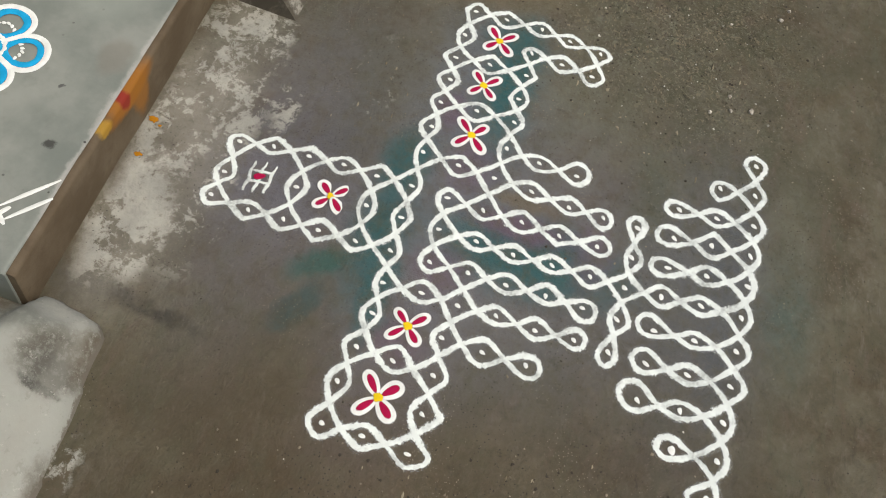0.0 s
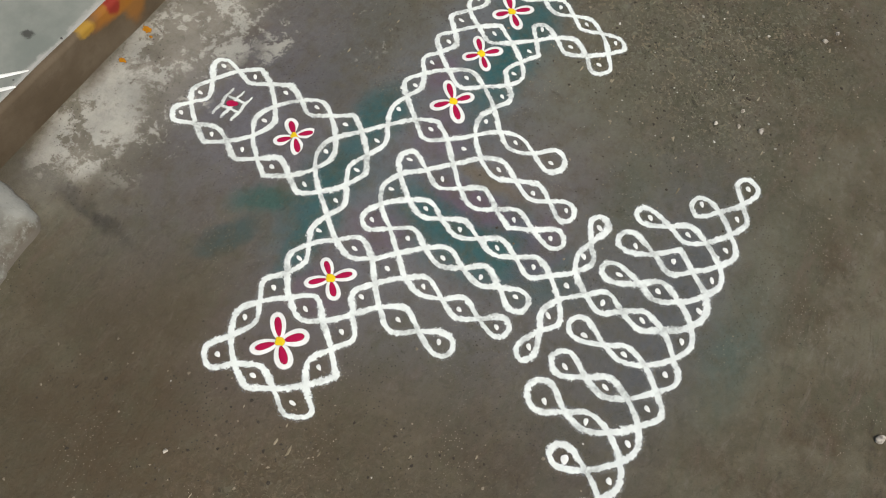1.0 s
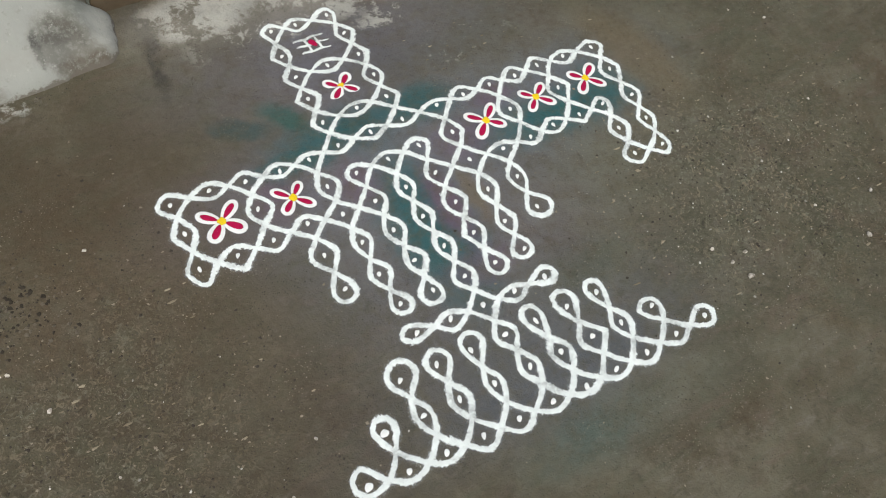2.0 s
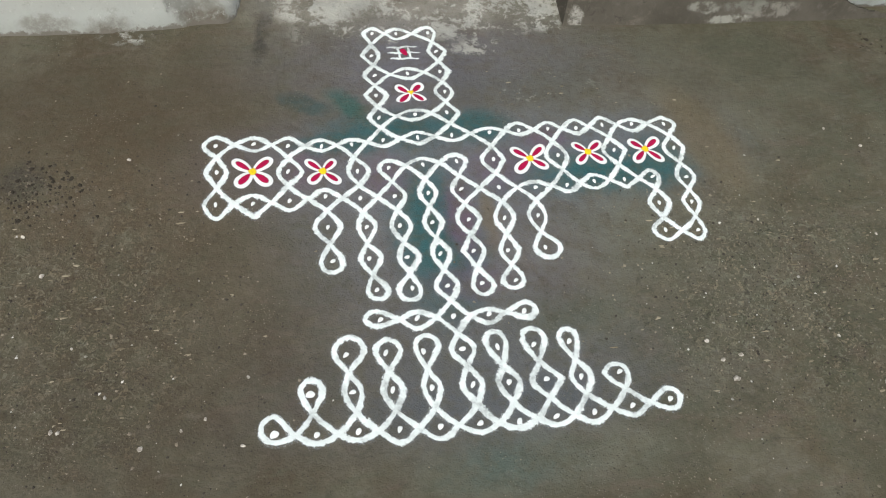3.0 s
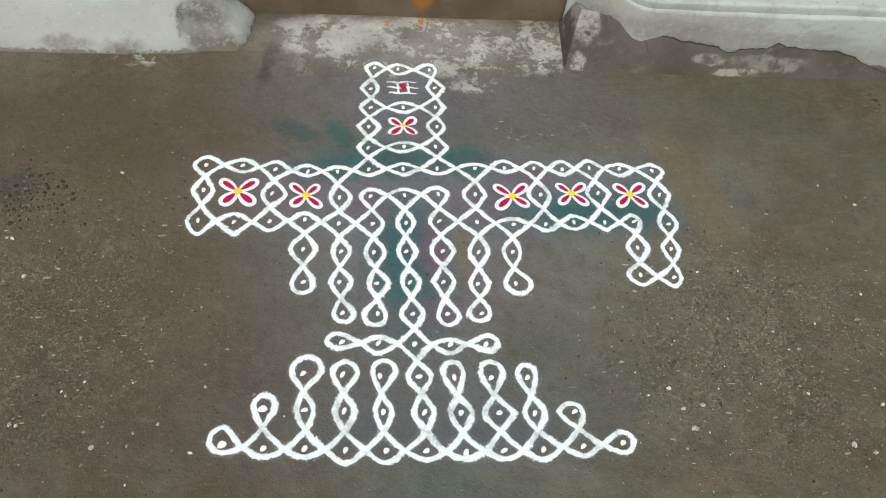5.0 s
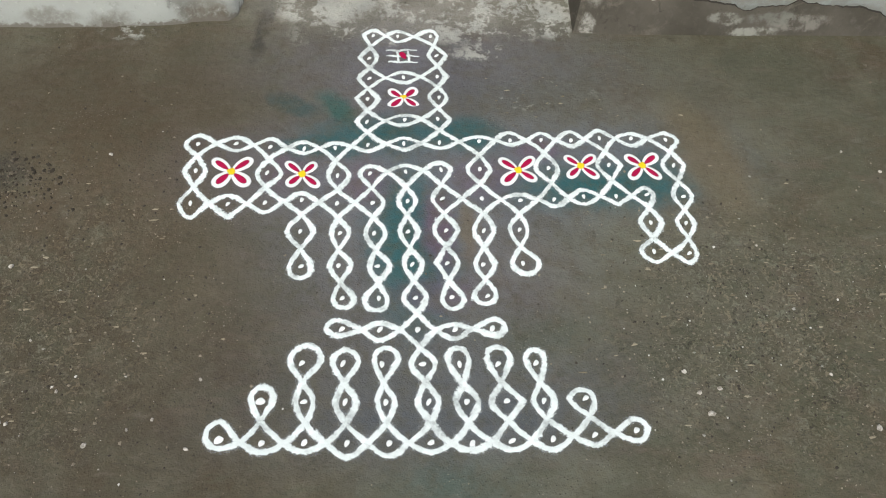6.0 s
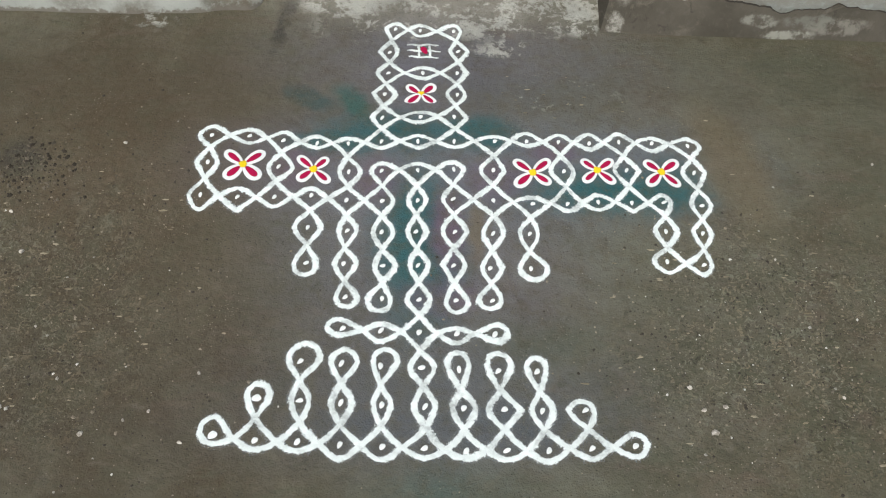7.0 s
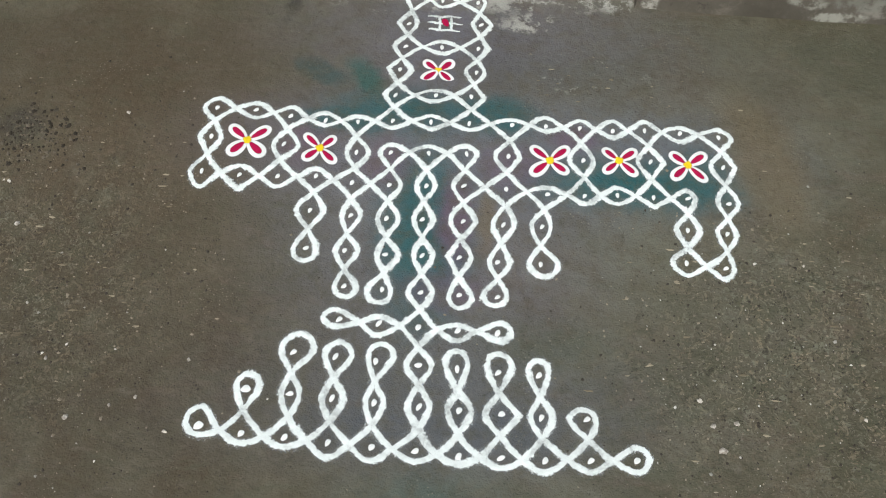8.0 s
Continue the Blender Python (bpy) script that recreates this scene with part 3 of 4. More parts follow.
# dots that strayed from their row, in millimetres
STRAY = {(-4, -3): (0, -3), (1, -3): (-1, -4), (2, -3): (-4, -2), (3, -3): (-3, -3), (5, -3): (4, 2), (-4, -2): (-4, -1), (0, -2): (4, 0), (3, -2): (-5, -2), (-3, -1): (-3, -1), (0, -1): (3, 1), (-1, 2): (4, -3), (1, 2): (-3, 2), (2, 2): (-4, -2), (3, 2): (5, 0), (-2, 3): (5, -3), (-1, 3): (-1, -3), (0, 3): (-7, 1), (1, 3): (-3, 3), (2, 4): (-7, 2), (3, 4): (4, -3), (4, 4): (6, -2), (5, 4): (0, 3), (7, 4): (-3, -1), (2, 5): (-6, 3), (3, 5): (7, -4), (4, 5): (3, -1), (5, 5): (4, 2), (6, 5): (-4, 3), (-3, 6): (3, -4), (5, 6): (-2, -3), (6, 6): (-6, 3), (7, 6): (-3, 2), (8, 6): (7, -2), (0, 7): (5, 2), (-1, 11): (4, 1), (0, 11): (-7, -1), (1, 11): (4, 0)}
LATTICE = {}
for row, first, last, start, end, sag in SKIRT_ROWS + ARM_ROWS + HEAD_ROWS:
    for col in range(first, last + 1):
        u = (col - first) / max(1, last - first)
        off = STRAY.get((col, row), (0, 0))
        LATTICE[col, row] = Vector((start[0] + (end[0] - start[0]) * u + off[0] / 1000, start[1] + (end[1] - start[1]) * u + sag * 4 * u * (1 - u) + off[1] / 1000))
FLOWERS = {(-5, 5): 0.052, (-3, 5): 0.043, (3, 5): 0.048, (5, 5): 0.043, (7, 5): 0.046, (0, 8): 0.044}
TALLY = (0, 10)
LINKS = []
for row, first, last in ((-3, -5, 5), (0, -2, 2), (4, -6, -1), (4, 1, 7), (2, 7, 8), (5, -1, 1), (6, -6, 8), (7, -1, 1), (9, -1, 1), (11, -1, 1)):
    LINKS += [((c, row), (c + 1, row)) for c in range(first, last)]
for col, low, high in ((-4, -3, -2), (-3, -3, -1), (-2, -3, -1), (-1, -3, -1), (0, -3, 5), (1, -3, -1), (2, -3, -1), (3, -3, -1), (4, -3, -2), (-3, 2, 4), (-2, 1, 6), (-1, 1, 5), (1, 1, 5), (2, 1, 6), (3, 2, 4), (7, 2, 4), (8, 2, 6), (-6, 4, 6), (-4, 4, 6), (4, 4, 6), (6, 4, 6), (-1, 6, 11), (1, 6, 11)):
    LINKS += [((col, r), (col, r + 1)) for r in range(low, high)]


# how far the line keeps from each dot, in millimetres, to the north, south, west and east (0: as usual)
HEM_REACH = {
    (-5, -3): (34, 18, 24, 0), (-4, -3): (0, 18, 0, 0), (-3, -3): (0, 18, 0, 0), (-2, -3): (0, 28, 0, 0), (-1, -3): (0, 26, 0, 0), (0, -3): (0, 19, 0, 0), (1, -3): (0, 14, 0, 0), (2, -3): (0, 18, 0, 0), (3, -3): (0, 21, 0, 0), (4, -3): (0, 21, 0, 0), (5, -3): (23, 21, 0, 22),
    (-4, -2): (30, 0, 18, 24), (-3, -2): (0, 0, 16, 18), (-2, -2): (0, 0, 17, 21), (-1, -2): (0, 0, 16, 17), (0, -2): (0, 0, 21, 19), (1, -2): (0, 0, 22, 23), (2, -2): (0, 0, 28, 32), (3, -2): (0, 0, 19, 20), (4, -2): (18, 0, 31, 16),
}
SKIRT_REACH = {
    (-3, -1): (38, 0, 21, 36), (-2, -1): (30, 0, 19, 30), (-1, -1): (36, 0, 14, 32), (0, -1): (0, 0, 20, 24), (1, -1): (36, 0, 22, 18), (2, -1): (38, 0, 20, 25), (3, -1): (29, 0, 20, 17),
    (-2, 0): (19, 14, 30, 0), (-1, 0): (15, 23, 0, 0), (1, 0): (11, 21, 0, 0), (2, 0): (21, 15, 0, 25),
    (-2, 1): (0, 22, 18, 24), (-1, 1): (0, 28, 29, 17), (0, 1): (0, 0, 23, 23), (1, 1): (0, 28, 20, 24), (2, 1): (0, 18, 27, 18),
}
TASSEL_REACH = {
    (-3, 2): (0, 28, 25, 21), (-2, 2): (0, 0, 18, 25), (-1, 2): (0, 0, 17, 25), (0, 2): (0, 0, 17, 21), (1, 2): (0, 0, 21, 25), (2, 2): (0, 0, 16, 25), (3, 2): (0, 25, 22, 33), (7, 2): (0, 26, 27, 0), (8, 2): (0, 25, 0, 16),
    (-3, 3): (0, 0, 26, 27), (-2, 3): (0, 0, 17, 19), (-1, 3): (0, 0, 17, 24), (0, 3): (0, 0, 17, 22), (1, 3): (0, 0, 25, 23), (2, 3): (0, 0, 20, 22), (3, 3): (0, 0, 20, 17), (7, 3): (0, 0, 23, 22), (8, 3): (0, 0, 20, 18),
}
SLEEVE_REACH = {
    (-6, 4): (0, 36, 24, 0), (-5, 4): (20, 34, 0, 0), (-4, 4): (0, 24, 0, 0), (-3, 4): (17, 0, 0, 0), (3, 4): (15, 0, 0, 0), (4, 4): (0, 20, 0, 0), (5, 4): (17, 20, 0, 0), (6, 4): (0, 23, 0, 0), (7, 4): (18, 0, 0, 14), (8, 4): (0, 0, 21, 20), (-1, 4): (0, 0, 0, 24), (0, 4): (0, 0, 19, 17), (1, 4): (0, 0, 21, 0),
    (-6, 5): (0, 0, 24, 21), (-4, 5): (0, 0, 20, 31), (-2, 5): (0, 0, 20, 26), (-1, 5): (20, 21, 23, 0), (0, 5): (17, 0, 0, 0), (1, 5): (20, 0, 0, 22), (2, 5): (0, 0, 28, 24), (4, 5): (0, 0, 30, 20), (6, 5): (0, 0, 28, 28), (8, 5): (0, 0, 25, 25),
}
SHOULDER_REACH = {
    (-6, 6): (27, 0, 27, 0), (-5, 6): (18, 21, 0, 0), (-4, 6): (23, 0, 0, 0), (-3, 6): (19, 13, 0, 0), (-2, 6): (14, 0, 0, 0), (-1, 6): (0, 18, 0, 0), (0, 6): (16, 19, 0, 0), (1, 6): (0, 17, 0, 0), (2, 6): (14, 0, 0, 0), (3, 6): (24, 14, 0, 0), (4, 6): (20, 0, 0, 0), (5, 6): (26, 17, 0, 0), (6, 6): (24, 0, 0, 0), (7, 6): (15, 21, 0, 0), (8, 6): (20, 0, 0, 26),
}
HEAD_REACH = {
    (-1, 7): (0, 0, 22, 0), (0, 7): (15, 16, 0, 0), (1, 7): (0, 0, 0, 28), (-1, 8): (0, 0, 26, 25), (1, 8): (0, 0, 22, 18), (-1, 9): (0, 0, 24, 0), (0, 9): (19, 19, 0, 0), (1, 9): (0, 0, 0, 22),
    (-1, 10): (0, 0, 23, 18), (1, 10): (0, 0, 18, 23), (-1, 11): (18, 0, 22, 0), (0, 11): (18, 21, 0, 0), (1, 11): (20, 0, 0, 17),
}
REACH = {**HEM_REACH, **SKIRT_REACH, **TASSEL_REACH, **SLEEVE_REACH, **SHOULDER_REACH, **HEAD_REACH}
# tips drawn to a point
POINTED = {((-1, 10), "W"), ((1, 10), "E"), ((1, 9), "E"), ((-1, 8), "W"), ((1, 7), "E"), ((-6, 5), "W"), ((-5, 4), "S"), ((8, 5), "E"), ((6, 4), "S"), ((2, -2), "E"), ((2, 5), "E"), ((6, 5), "E"), ((0, 6), "S"), ((1, 2), "W")}


def loop_reach(dot, side):
    """How far the line keeps from a dot on one side of it."""
    row = dot[1]
    told = REACH.get(dot, (0, 0, 0, 0))["NSWE".index(side)]
    if told:
        return told / 1000
    if row == 0:
        return 0.0155 if side in "NS" else 0.030
    if row == -3:
        return {"S": 0.024, "N": 0.029}.get(side, 0.027)
    if row == -2:
        return 0.033 if side == "N" else 0.0235
    if row == -1:
        return 0.041 if side == "N" else 0.025
    if row <= 3:
        return 0.030 if side == "S" else 0.0245
    return 0.0212 if side in "NS" else 0.0245


def weave():
    """The line goes round every dot and crosses itself half way between linked dots. Returns its closed strands."""
    links = {}
    for a, b in LINKS:
        links.setdefault(a, []).append(b)
        links.setdefault(b, []).append(a)
    rng = random.Random(7)
    half = {}
    for a, b in LINKS:
        half[a, b] = half[b, a] = (LATTICE[a] + LATTICE[b]) / 2 + Vector((rng.uniform(-1, 1), rng.uniform(-1, 1))) * 0.0015
    arcs, ends = {}, {}
    for dot, others in links.items():
        here = LATTICE[dot]
        order = sorted(others, key=lambda o: math.atan2(*(LATTICE[o] - here).yx))
        for k, first in enumerate(order):
            then = order[(k + 1) % len(order)]
            a0 = math.atan2(*(LATTICE[first] - here).yx)
            a1 = math.atan2(*(LATTICE[then] - here).yx)
            gap = (a1 - a0) % (2 * math.pi) or 2 * math.pi
            count = max(0, round(gap / (math.pi / 2)) - 1)
            points = [(half[dot, first], False)]
            if count == 3:
                # the end of a strand: an oval loop, widest beyond the dot
                side = "ENWS"[round((a0 + math.pi) / (math.pi / 2)) % 4]
                tip = loop_reach(dot, side) * (1 + rng.uniform(-0.03, 0.03))
                order_of = "ENWS".index(side)
                flanks = loop_reach(dot, "ENWS"[order_of - 1]), loop_reach(dot, "ENWS"[(order_of + 1) % 4])
                axis = Vector(((1, 0), (0, 1), (-1, 0), (0, -1))[order_of])
                over = Vector((-axis.y, axis.x))
                round_by = (flanks[0] + flanks[1]) / 2
                middle = here + axis * (tip - round_by * 1.02) * 0.75 + over * (flanks[1] - flanks[0]) / 2
                reach = tip - (tip - round_by * 1.02) * 0.75
                for turn in (-92, -46, 0, 46, 92):
                    wob = 1 + rng.uniform(-0.04, 0.04)
                    points.append((middle + axis * reach * math.cos(radians(turn)) * wob + over * round_by * math.sin(radians(turn)) * wob, turn == 0 and (dot, side) in POINTED))
                count = 0
            for i in range(count):
                a = a0 + gap * (i + 1) / (count + 1)
                side = "ENWS"[round(a / (math.pi / 2)) % 4]
                far = loop_reach(dot, side) * (1 + rng.uniform(-0.04, 0.04))
                a += rng.uniform(-0.08, 0.08)
                points.append((here + far * Vector((math.cos(a), math.sin(a))), (dot, side) in POINTED))
            points.append((half[dot, then], False))
            arcs[dot, first, then] = points
            ends[dot, first, "out"] = (dot, first, then)
            ends[dot, then, "in"] = (dot, first, then)
    strands, left = [], set(arcs)
    for key in arcs:
        if key not in left:
            continue
        strand, now, forward = [], key, True
        while now in left:
            left.discard(now)
            dot, first, then = now
            points = arcs[now] if forward else arcs[now][::-1]
            strand += points[:-1]
            mate = then if forward else first
            side = "in" if forward else "out"
            now = ends[mate, dot, side]
            forward = side == "out"
        strands.append(strand)
    return strands


def closed_curve(points, tight=0.5, per=10):
    """A smooth closed line through the points."""
    n, out = len(points), []
    for i in range(n):
        (p0, _), (p1, sharp1), (p2, sharp2), (p3, _) = (points[(i + k) % n] for k in (-1, 0, 1, 2))
        # chord-true tangents, so that short and long stretches both stay round
        d0, d1, d2 = (max(1e-5, (b - a).length) ** 0.5 for a, b in ((p0, p1), (p1, p2), (p2, p3)))
        m1 = ((p1 - p0) / d0 - (p2 - p0) / (d0 + d1) + (p2 - p1) / d1) * d1
        m2 = ((p2 - p1) / d1 - (p3 - p1) / (d1 + d2) + (p3 - p2) / d2) * d1
        m1, m2 = m1 * (0.15 if sharp1 else 1.0), m2 * (0.15 if sharp2 else 1.0)
        for k in range(per):
            u = k / per
            out.append((2 * u**3 - 3 * u**2 + 1) * p1 + (u**3 - 2 * u**2 + u) * m1 + (3 * u**2 - 2 * u**3) * p2 + (u**3 - u**2) * m2)
    return out


def stroke_mesh(name, line, width, material, closed=False, base=gz, thick=0.0014, seed=0.0, taper=False):
    """A ridge of powder along a line on the ground."""
    verts, faces, across, n = [], [], [], len(line)
    rib = ((-1.0, 0.02), (-0.5, 0.55), (0.0, 1.0), (0.5, 0.55), (1.0, 0.02))
    for i, p in enumerate(line):
        a, b = line[i - 1 if i or closed else 0], line[(i + 1) % n if closed else min(i + 1, n - 1)]
        way = (b - a).normalized()
        side = Vector((-way.y, way.x))
        w = width * (1 + 0.30 * noise.noise((p.x * 22, p.y * 22, seed)) + 0.12 * noise.noise((p.x * 80, p.y * 80, seed + 4)))
        w *= 1 + 0.13 * smooth(0.12, -0.12, p.y)
        if taper:
            w *= max(0.18, math.sin(math.pi * min(1.0, (i + 0.6) / n)) ** 0.4)
        for s, h in rib:
            q = p + side * (s * w / 2)
            verts.append((q.x, q.y, base(q.x, q.y) + 0.0006 + thick * h * (1 + 0.3 * noise.noise((p.x * 90, p.y * 90, seed + 9)))))
            across.append(0.5 + s / 2)
    for i in range(n if closed else n - 1):
        j = (i + 1) % n
        faces += [(i * 5 + k, j * 5 + k, j * 5 + k + 1, i * 5 + k + 1) for k in range(4)]
    return mesh_of(name, verts, faces, material, True, across)


def blob_mesh(name, outline, material, thick, lift=0.0008):
    """A low heap of powder with the given outline round its own origin."""
    n = len(outline)
    verts, across = [(0, 0, thick + lift)], [0.5]
    for s, h in ((0.6, 0.85), (1.0, 0.1)):
        verts += [(x * s, y * s, thick * h + lift) for x, y in outline]
        across += [0.5 + s * 0.5] * n
    faces = [(0, 1 + k, 1 + (k + 1) % n) for k in range(n)]
    faces += [(1 + k, 1 + n + k, 1 + n + (k + 1) % n, 1 + (k + 1) % n) for k in range(n)]
    return mesh_of(name, verts, faces, material, True, across)


def petal_outline(length, width, n=22):
    """A petal along +x, drawn round its middle."""
    out = []
    for k in range(n):
        a = 2 * math.pi * k / n
        u = math.cos(a)
        w = width / 2 * math.sin(a) * (1 + 0.25 * u) * 0.95
        out.append((length / 2 * u, w))
    return out


# ---- the white line drawing ----
rangoli = new("chalk_drawing")
tagged(rangoli, "white dotted knot drawing of a robed figure in chalk powder", "drawing")
for k, strand in enumerate(weave()):
    part("line", stroke_mesh("line", closed_curve(strand), 0.0242, WHITE, True, seed=k * 3.1), rangoli)

rng = random.Random(3)
dot_kinds = []
for k in range(5):
    long, wide = rng.uniform(0.0052, 0.0068), rng.uniform(0.0032, 0.0042)
    dot_kinds.append(blob_mesh("dot", [(long * math.cos(a) * (1 + 0.12 * math.sin(3 * a + k)), wide * math.sin(a) * (1 + 0.25 * math.cos(a))) for a in (2 * math.pi * i / 14 for i in range(14))], THIN_WHITE, 0.0016))
for (col, row), p in LATTICE.items():
    if (col, row) in FLOWERS or (col, row) == TALLY:
        continue
    dot = part("dot", dot_kinds[rng.randrange(5)], rangoli)
    size = 1.4 if row <= 0 else 1.2
    if (col, row) in ((-5, -3), (-4, -2)):
        size = 1.9
    dot.matrix_local = pose(p.x, p.y, gz(p.x, p.y), 0, 0, rng.gauss(55 if row <= 4 else 75, 18)) @ Matrix.Diagonal((size, size, 1, 1))

# flowers of crimson petals edged in white
PETALS = {size: (blob_mesh("petal", petal_outline(size * 1.16, size * 0.66), THIN_WHITE, 0.0014), blob_mesh("petal_fill", petal_outline(size * 0.80, size * 0.30), RED, 0.0012, lift=0.0019)) for size in set(FLOWERS.values())}
heart = blob_mesh("flower_centre", [(0.0096 * math.cos(a) * (1 + 0.15 * math.sin(4 * a)), 0.0096 * math.sin(a) * (1 + 0.12 * math.cos(3 * a))) for a in (2 * math.pi * i / 18 for i in range(18))], YELLOW, 0.0016, lift=0.0026)
for (col, row), size in FLOWERS.items():
    p = LATTICE[col, row]
    for k, turn in enumerate((43, 140, 225, 320)):
        a = radians(turn + rng.uniform(-5, 5))
        long = size * rng.uniform(0.92, 1.08)
        q = p + Vector((math.cos(a), math.sin(a))) * long * 0.56
        petal = part("petal", PETALS[size][0], rangoli, "white-edged crimson petal")
        petal.matrix_local = pose(q.x, q.y, gz(q.x, q.y), 0, 0, math.degrees(a)) @ Matrix.Diagonal((long / size, rng.uniform(0.9, 1.1), 1, 1))
        part("petal_fill", PETALS[size][1], petal, "crimson powder filling").location = (-0.001, 0, 0)
    part("flower_centre", heart, rangoli, "yellow powder centre").matrix_local = pose(p.x, p.y, gz(p.x, p.y), 0, 0, rng.uniform(0, 90))

# the tally of strokes on the brow
c = LATTICE[TALLY] + Vector((-0.001, 0.0))
for x0, y0, x1, y1 in ((-0.040, 0.024, 0.038, 0.026), (-0.040, 0.004, 0.042, 0.003), (-0.036, -0.018, 0.036, -0.020), (-0.012, 0.026, -0.010, -0.018), (0.014, 0.024, 0.016, -0.018)):
    line = [c + Vector((x0 + (x1 - x0) * u / 12, y0 + (y1 - y0) * u / 12 + 0.0015 * math.sin(u))) for u in range(13)]
    part("stroke", stroke_mesh("stroke", line, 0.017, WHITE, taper=True, seed=x0 * 90), rangoli)
mark = part("mark", blob_mesh("mark", petal_outline(0.027, 0.017), RED, 0.0014, lift=0.002), rangoli, "crimson lozenge mark")
mark.matrix_local = pose(c.x + 0.002, c.y + 0.004, gz(c.x, c.y), 0, 0, 118)


# ---- the blue drawing on the porch floor ----
def porch(x, y):
    return 0.0745


bloom = new("blue_flower_drawing")
tagged(bloom, "blue and white powder flower on the porch floor", "drawing")
BX, BY = 0.030, 1.340
for k in range(5):
    a = radians(-80 + 72 * k)
    turn = Matrix.Rotation(a, 2)
    for name, material, lx, ly, width, label in (("petal_edge", THIN_WHITE, 0.047, 0.044, 0.014, "white powder outline"), ("petal_band", BLUE, 0.034, 0.031, 0.015, "sky-blue powder band")):
        ring = [turn @ Vector((0.068 + lx * math.cos(2 * math.pi * i / 40), ly * math.sin(2 * math.pi * i / 40) * (1 + 0.18 * math.cos(2 * math.pi * i / 40)))) + Vector((BX, BY)) for i in range(40)]
        part(name, stroke_mesh(name, ring, width, material, True, porch, 0.0016, k * 2.0), bloom, label)
    for i in range(5):
        q = turn @ Vector((0.062 + 0.006 * math.cos(i - 2.0), -0.018 + 0.009 * i)) + Vector((BX, BY))
        part("dot", dot_kinds[i], bloom).matrix_local = pose(q.x, q.y, porch(0, 0), 0, 0, 30 * i)
for radius, width, material, name in ((0.034, 0.010, THIN_WHITE, "ring"), (0.023, 0.012, BLUE, "ring"), (0.014, 0.007, THIN_WHITE, "ring"), (0.005, 0.010, BLUE, "core")):
    ring = [Vector((BX + radius * math.cos(2 * math.pi * i / 36), BY + radius * math.sin(2 * math.pi * i / 36))) for i in range(36)]
    part(name, stroke_mesh(name, ring, width, material, True, lambda x, y: 0.0752, 0.0016, radius * 70), bloom)

star = new("white_star_drawing")
tagged(star, "small white powder star with two rays beside the step", "drawing")
for x0, y0, x1, y1, w in ((-0.202, 1.067, -0.290, 1.139, 0.009), (-0.243, 1.062, -0.312, 1.118, 0.009), (-0.290, 1.150, -0.322, 1.112, 0.014), (-0.330, 1.148, -0.285, 1.120, 0.013)):
    line = [Vector((x0 + (x1 - x0) * u / 12, y0 + (y1 - y0) * u / 12)) for u in range(13)]
    part("ray", stroke_mesh("ray", line, w, THIN_WHITE, False, porch, 0.0014, x0 * 50, True), star)


# ---- turmeric splashes at the foot of the step ----
def splash(x, y, r, seed):
    rr = random.Random(seed)
    out = [(r * (1 + rr.uniform(-0.25, 0.25)) * math.cos(2 * math.pi * i / 16), 1.5 * r * (1 + rr.uniform(-0.25, 0.25)) * math.sin(2 * math.pi * i / 16)) for i in range(16)]
    ob = new("turmeric_splash", blob_mesh("turmeric_splash", out, TURMERIC, 0.002))
    ob.matrix_world = pose(x, y, gz(x, y))
    tagged(ob, "splash of orange turmeric on the ground by the step", "splash", "turmeric splashes")


TURMERIC = chalk_material("wet_turmeric", (0.40, 0.17, 0.012), 0.1, 0.8)
splash(0.073, 1.030, 0.011, 1)
splash(-0.020, 1.022, 0.008, 2)
splash(0.062, 1.012, 0.004, 3)


# ---- loose grit on the yard ----
def scatter(name, label, count, size, centre, spread, seed, material, long=1.0):
    rr = random.Random(seed)
    verts, faces = [], []
    for k in range(count):
        x, y = rr.gauss(centre[0], spread[0]), rr.gauss(centre[1], spread[1])
        if y > 0.84 or (abs(x) < 0.4 and rr.random() < 0.5):
            continue
        r = size * rr.choice((0.5, 0.6, 0.8, 1.0, 1.5)) * rr.uniform(0.7, 1.2)
        base, z = len(verts), gz(x, y)
        a0 = rr.uniform(0, 6)
        for i in range(5):
            a = a0 + i * 1.2566
            q = r * rr.uniform(0.5, 1.7)
            verts.append((x + q * math.cos(a) * long, y + q * math.sin(a), z - 0.0003))
        for i in range(5):
            a = a0 + i * 1.2566
            q = r * rr.uniform(0.35, 0.8)
            verts.append((x + q * math.cos(a) * long, y + q * math.sin(a), z + r * rr.uniform(0.35, 0.7)))
        faces.append(tuple(base + 5 + i for i in range(5)))
        faces += [(base + i, base + (i + 1) % 5, base + 5 + (i + 1) % 5, base + 5 + i) for i in range(5)]
    ob = new(name, mesh_of(name, verts, faces, material, False))
    tagged(ob, label, "grit", kind="stuff")


scatter("grit", "pale and dark grit scattered on the earth yard", 2600, 0.0018, (0.78, -0.04), (0.30, 0.20), 5, GRIT)
scatter("grit", "pale and dark grit scattered on the earth yard", 2200, 0.0018, (-0.74, 0.04), (0.30, 0.30), 6, GRIT)
scatter("gravel", "crumbled dark soil on the yard", 420, 0.0029, (-0.84, 0.375), (0.075, 0.045), 8, CRUMBS)
scatter("gravel", "crumbled dark soil on the yard", 90, 0.0042, (1.37, 0.735), (0.075, 0.035), 9, CRUMBS)
scatter("stone_chips", "tiny white stone chips strewn over the yard", 110, 0.0020, (0.74, -0.08), (0.26, 0.18), 11, CHIPS)
scatter("stone_chips", "tiny white stone chips strewn over the yard", 80, 0.0019, (-0.72, -0.08), (0.22, 0.20), 12, CHIPS)
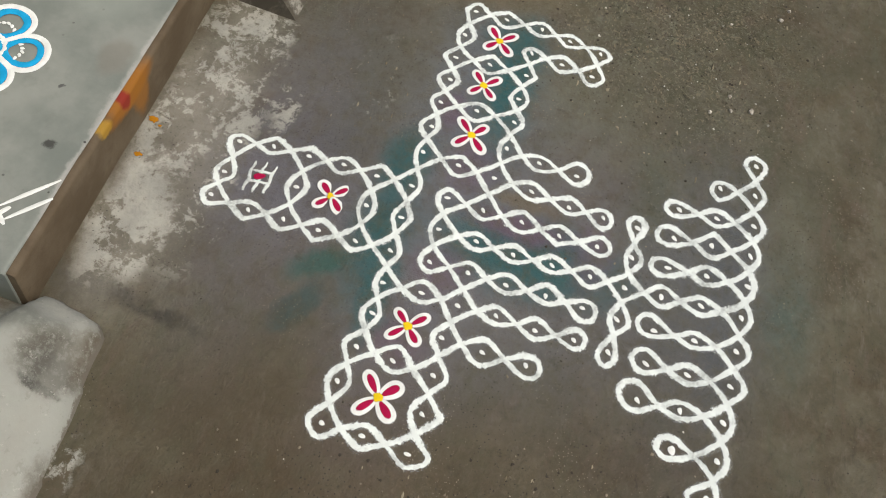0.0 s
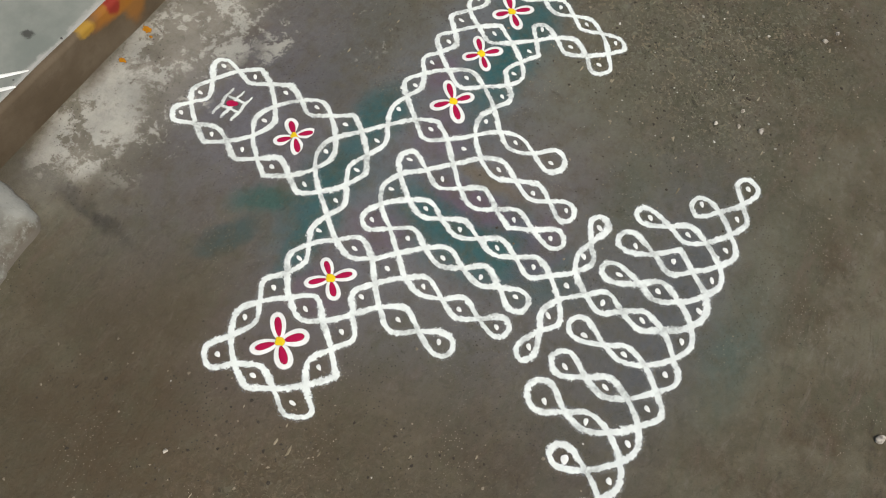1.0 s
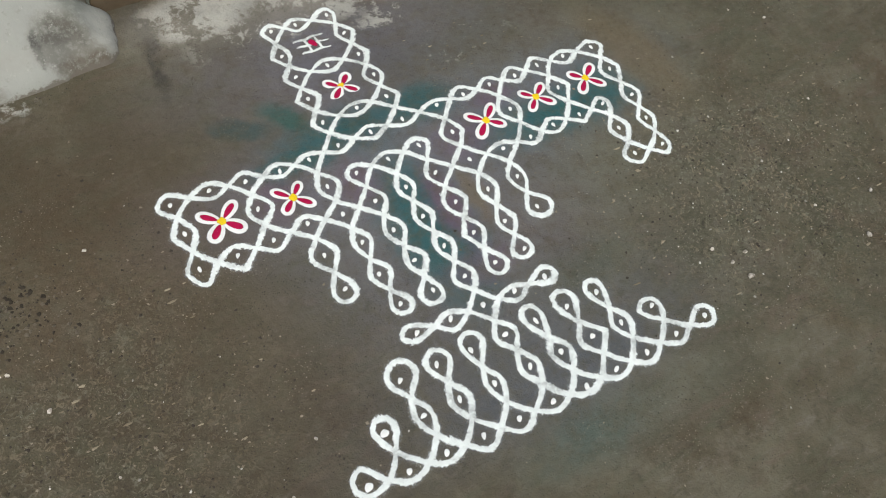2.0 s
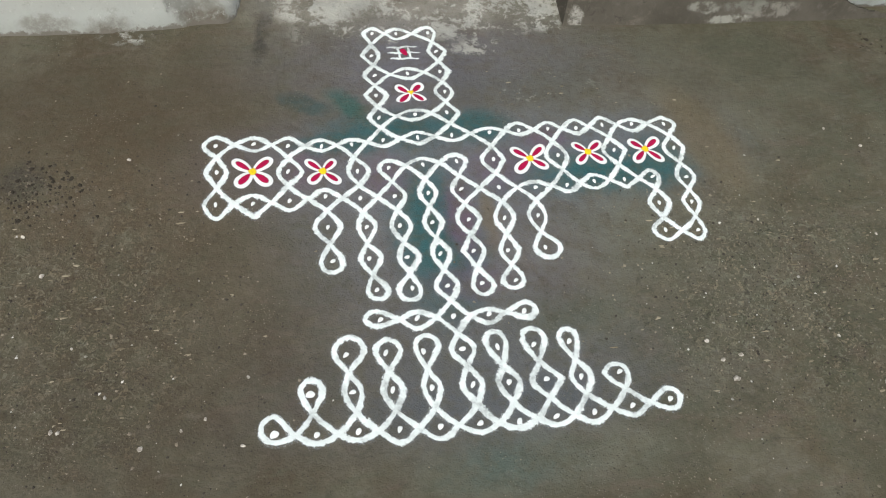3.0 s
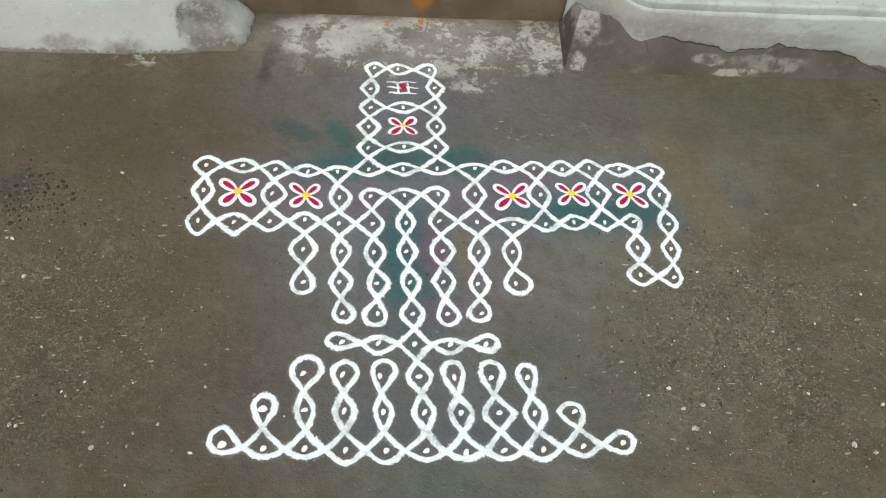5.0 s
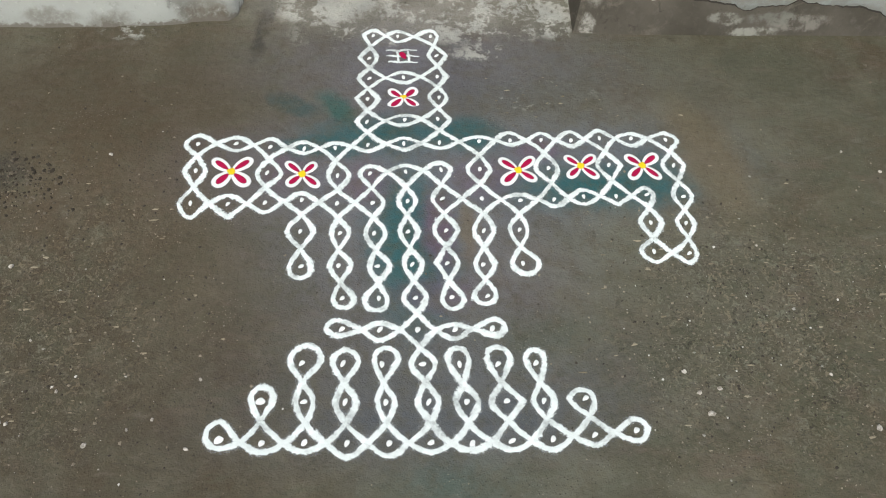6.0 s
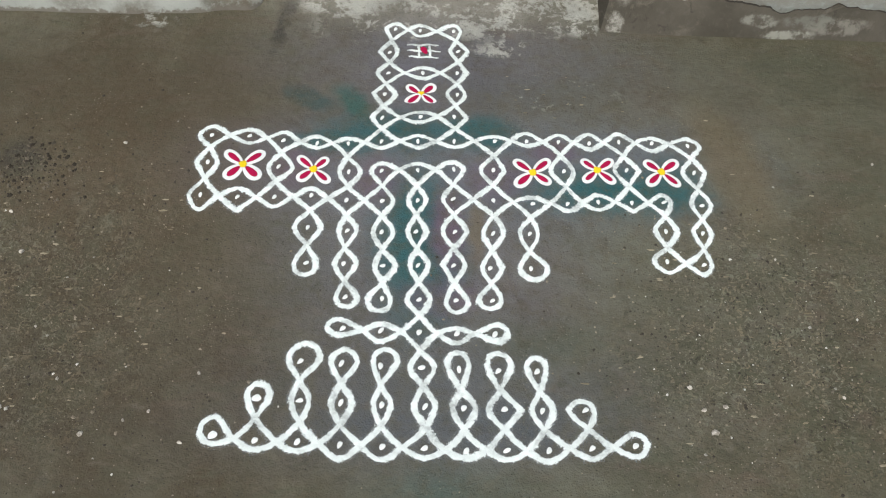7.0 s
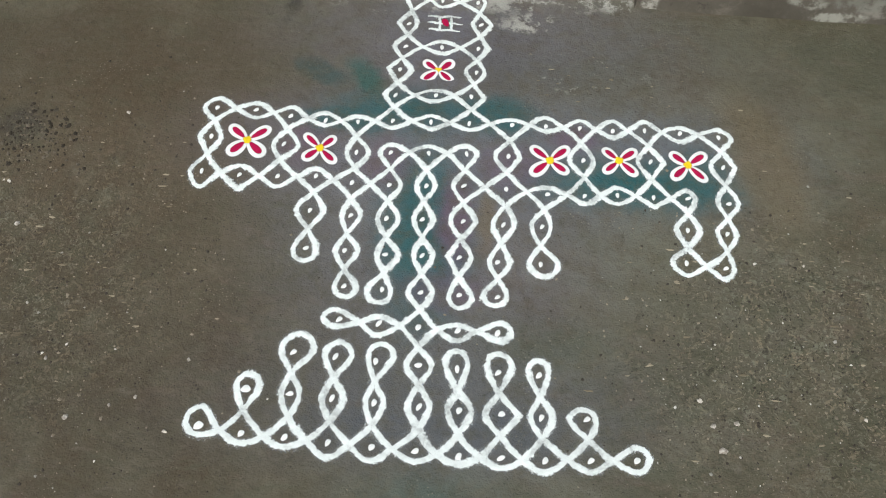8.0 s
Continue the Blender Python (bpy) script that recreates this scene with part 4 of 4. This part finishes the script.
scatter("straw_bits", "short pale bits of straw trodden into the yard", 150, 0.0017, (0.86, 0.02), (0.24, 0.16), 13, CHAFF, 3.2)
scatter("straw_bits", "short pale bits of straw trodden into the yard", 110, 0.0017, (-0.78, 0.10), (0.20, 0.18), 14, CHAFF, 3.2)
scatter("straw_bits", "short pale bits of straw trodden into the yard", 40, 0.0016, (0.33, 0.60), (0.12, 0.05), 15, CHAFF, 3.0)


# ---- pale pebbles lying singly ----
def pebble(x, y, size, seed):
    rr = random.Random(seed)
    bm = bmesh.new()
    bmesh.ops.create_icosphere(bm, subdivisions=2, radius=1.0)
    for v in bm.verts:
        v.co *= 1 + 0.35 * noise.noise(v.co * 1.3 + Vector((seed * 3.7, 0, 0))) + 0.40 * noise.noise(v.co * 2.7 + Vector((0, seed, 0))) + 0.3 * noise.noise(v.co * 5.1 + Vector((0, 0, seed)))
        v.co.x *= size * 0.80
        v.co.y *= size * 0.60
        v.co.z = max(v.co.z, -0.35) * size * 0.6
    me = bpy.data.meshes.new("pebble")
    bm.to_mesh(me)
    bm.free()
    me.materials.append(PEBBLE)
    ob = new("pebble", me)
    ob.matrix_world = pose(x, y, gz(x, y) + size * 0.18, 0, 0, rr.uniform(0, 360))
    tagged(ob, "small pale stone chip lying on the earth yard", "pebble", "pale pebbles")


def pebble_material():
    g = Graph("pale_stone")
    tone = g.mix(g.ramp(g.noise(120, 5), 0.35, 0.7), (0.26, 0.235, 0.19), (0.62, 0.58, 0.50))
    return g.finish(tone, 0.9, g.noise(300, 4), 0.001, 0.6)


PEBBLE = pebble_material()
PEBBLES = ((-0.616, -0.214, 0.0076), (-0.435, -0.229, 0.0057), (-0.680, -0.104, 0.0047), (-0.772, -0.163, 0.0057), (-0.759, -0.165, 0.0057), (-0.544, -0.187, 0.0047), (-0.418, -0.091, 0.0047), (-0.743, 0.004, 0.0038), (0.526, -0.113, 0.0066), (0.546, -0.159, 0.0066), (0.589, -0.152, 0.0066), (0.559, -0.205, 0.0095), (0.887, -0.249, 0.0086), (0.984, -0.159, 0.0066), (0.926, -0.268, 0.0066), (0.827, -0.131, 0.0047), (1.100, 0.369, 0.0057), (1.023, 0.428, 0.0047), (0.752, 0.178, 0.0038), (1.030, 0.115, 0.0047), (-0.805, 0.170, 0.0066), (-0.641, 0.447, 0.0057), (-0.846, 0.265, 0.0057), (-0.500, -0.169, 0.0047), (0.030, -0.634, 0.013))
for k, (x, y, size) in enumerate(PEBBLES):
    pebble(x, y, size, k + 1)
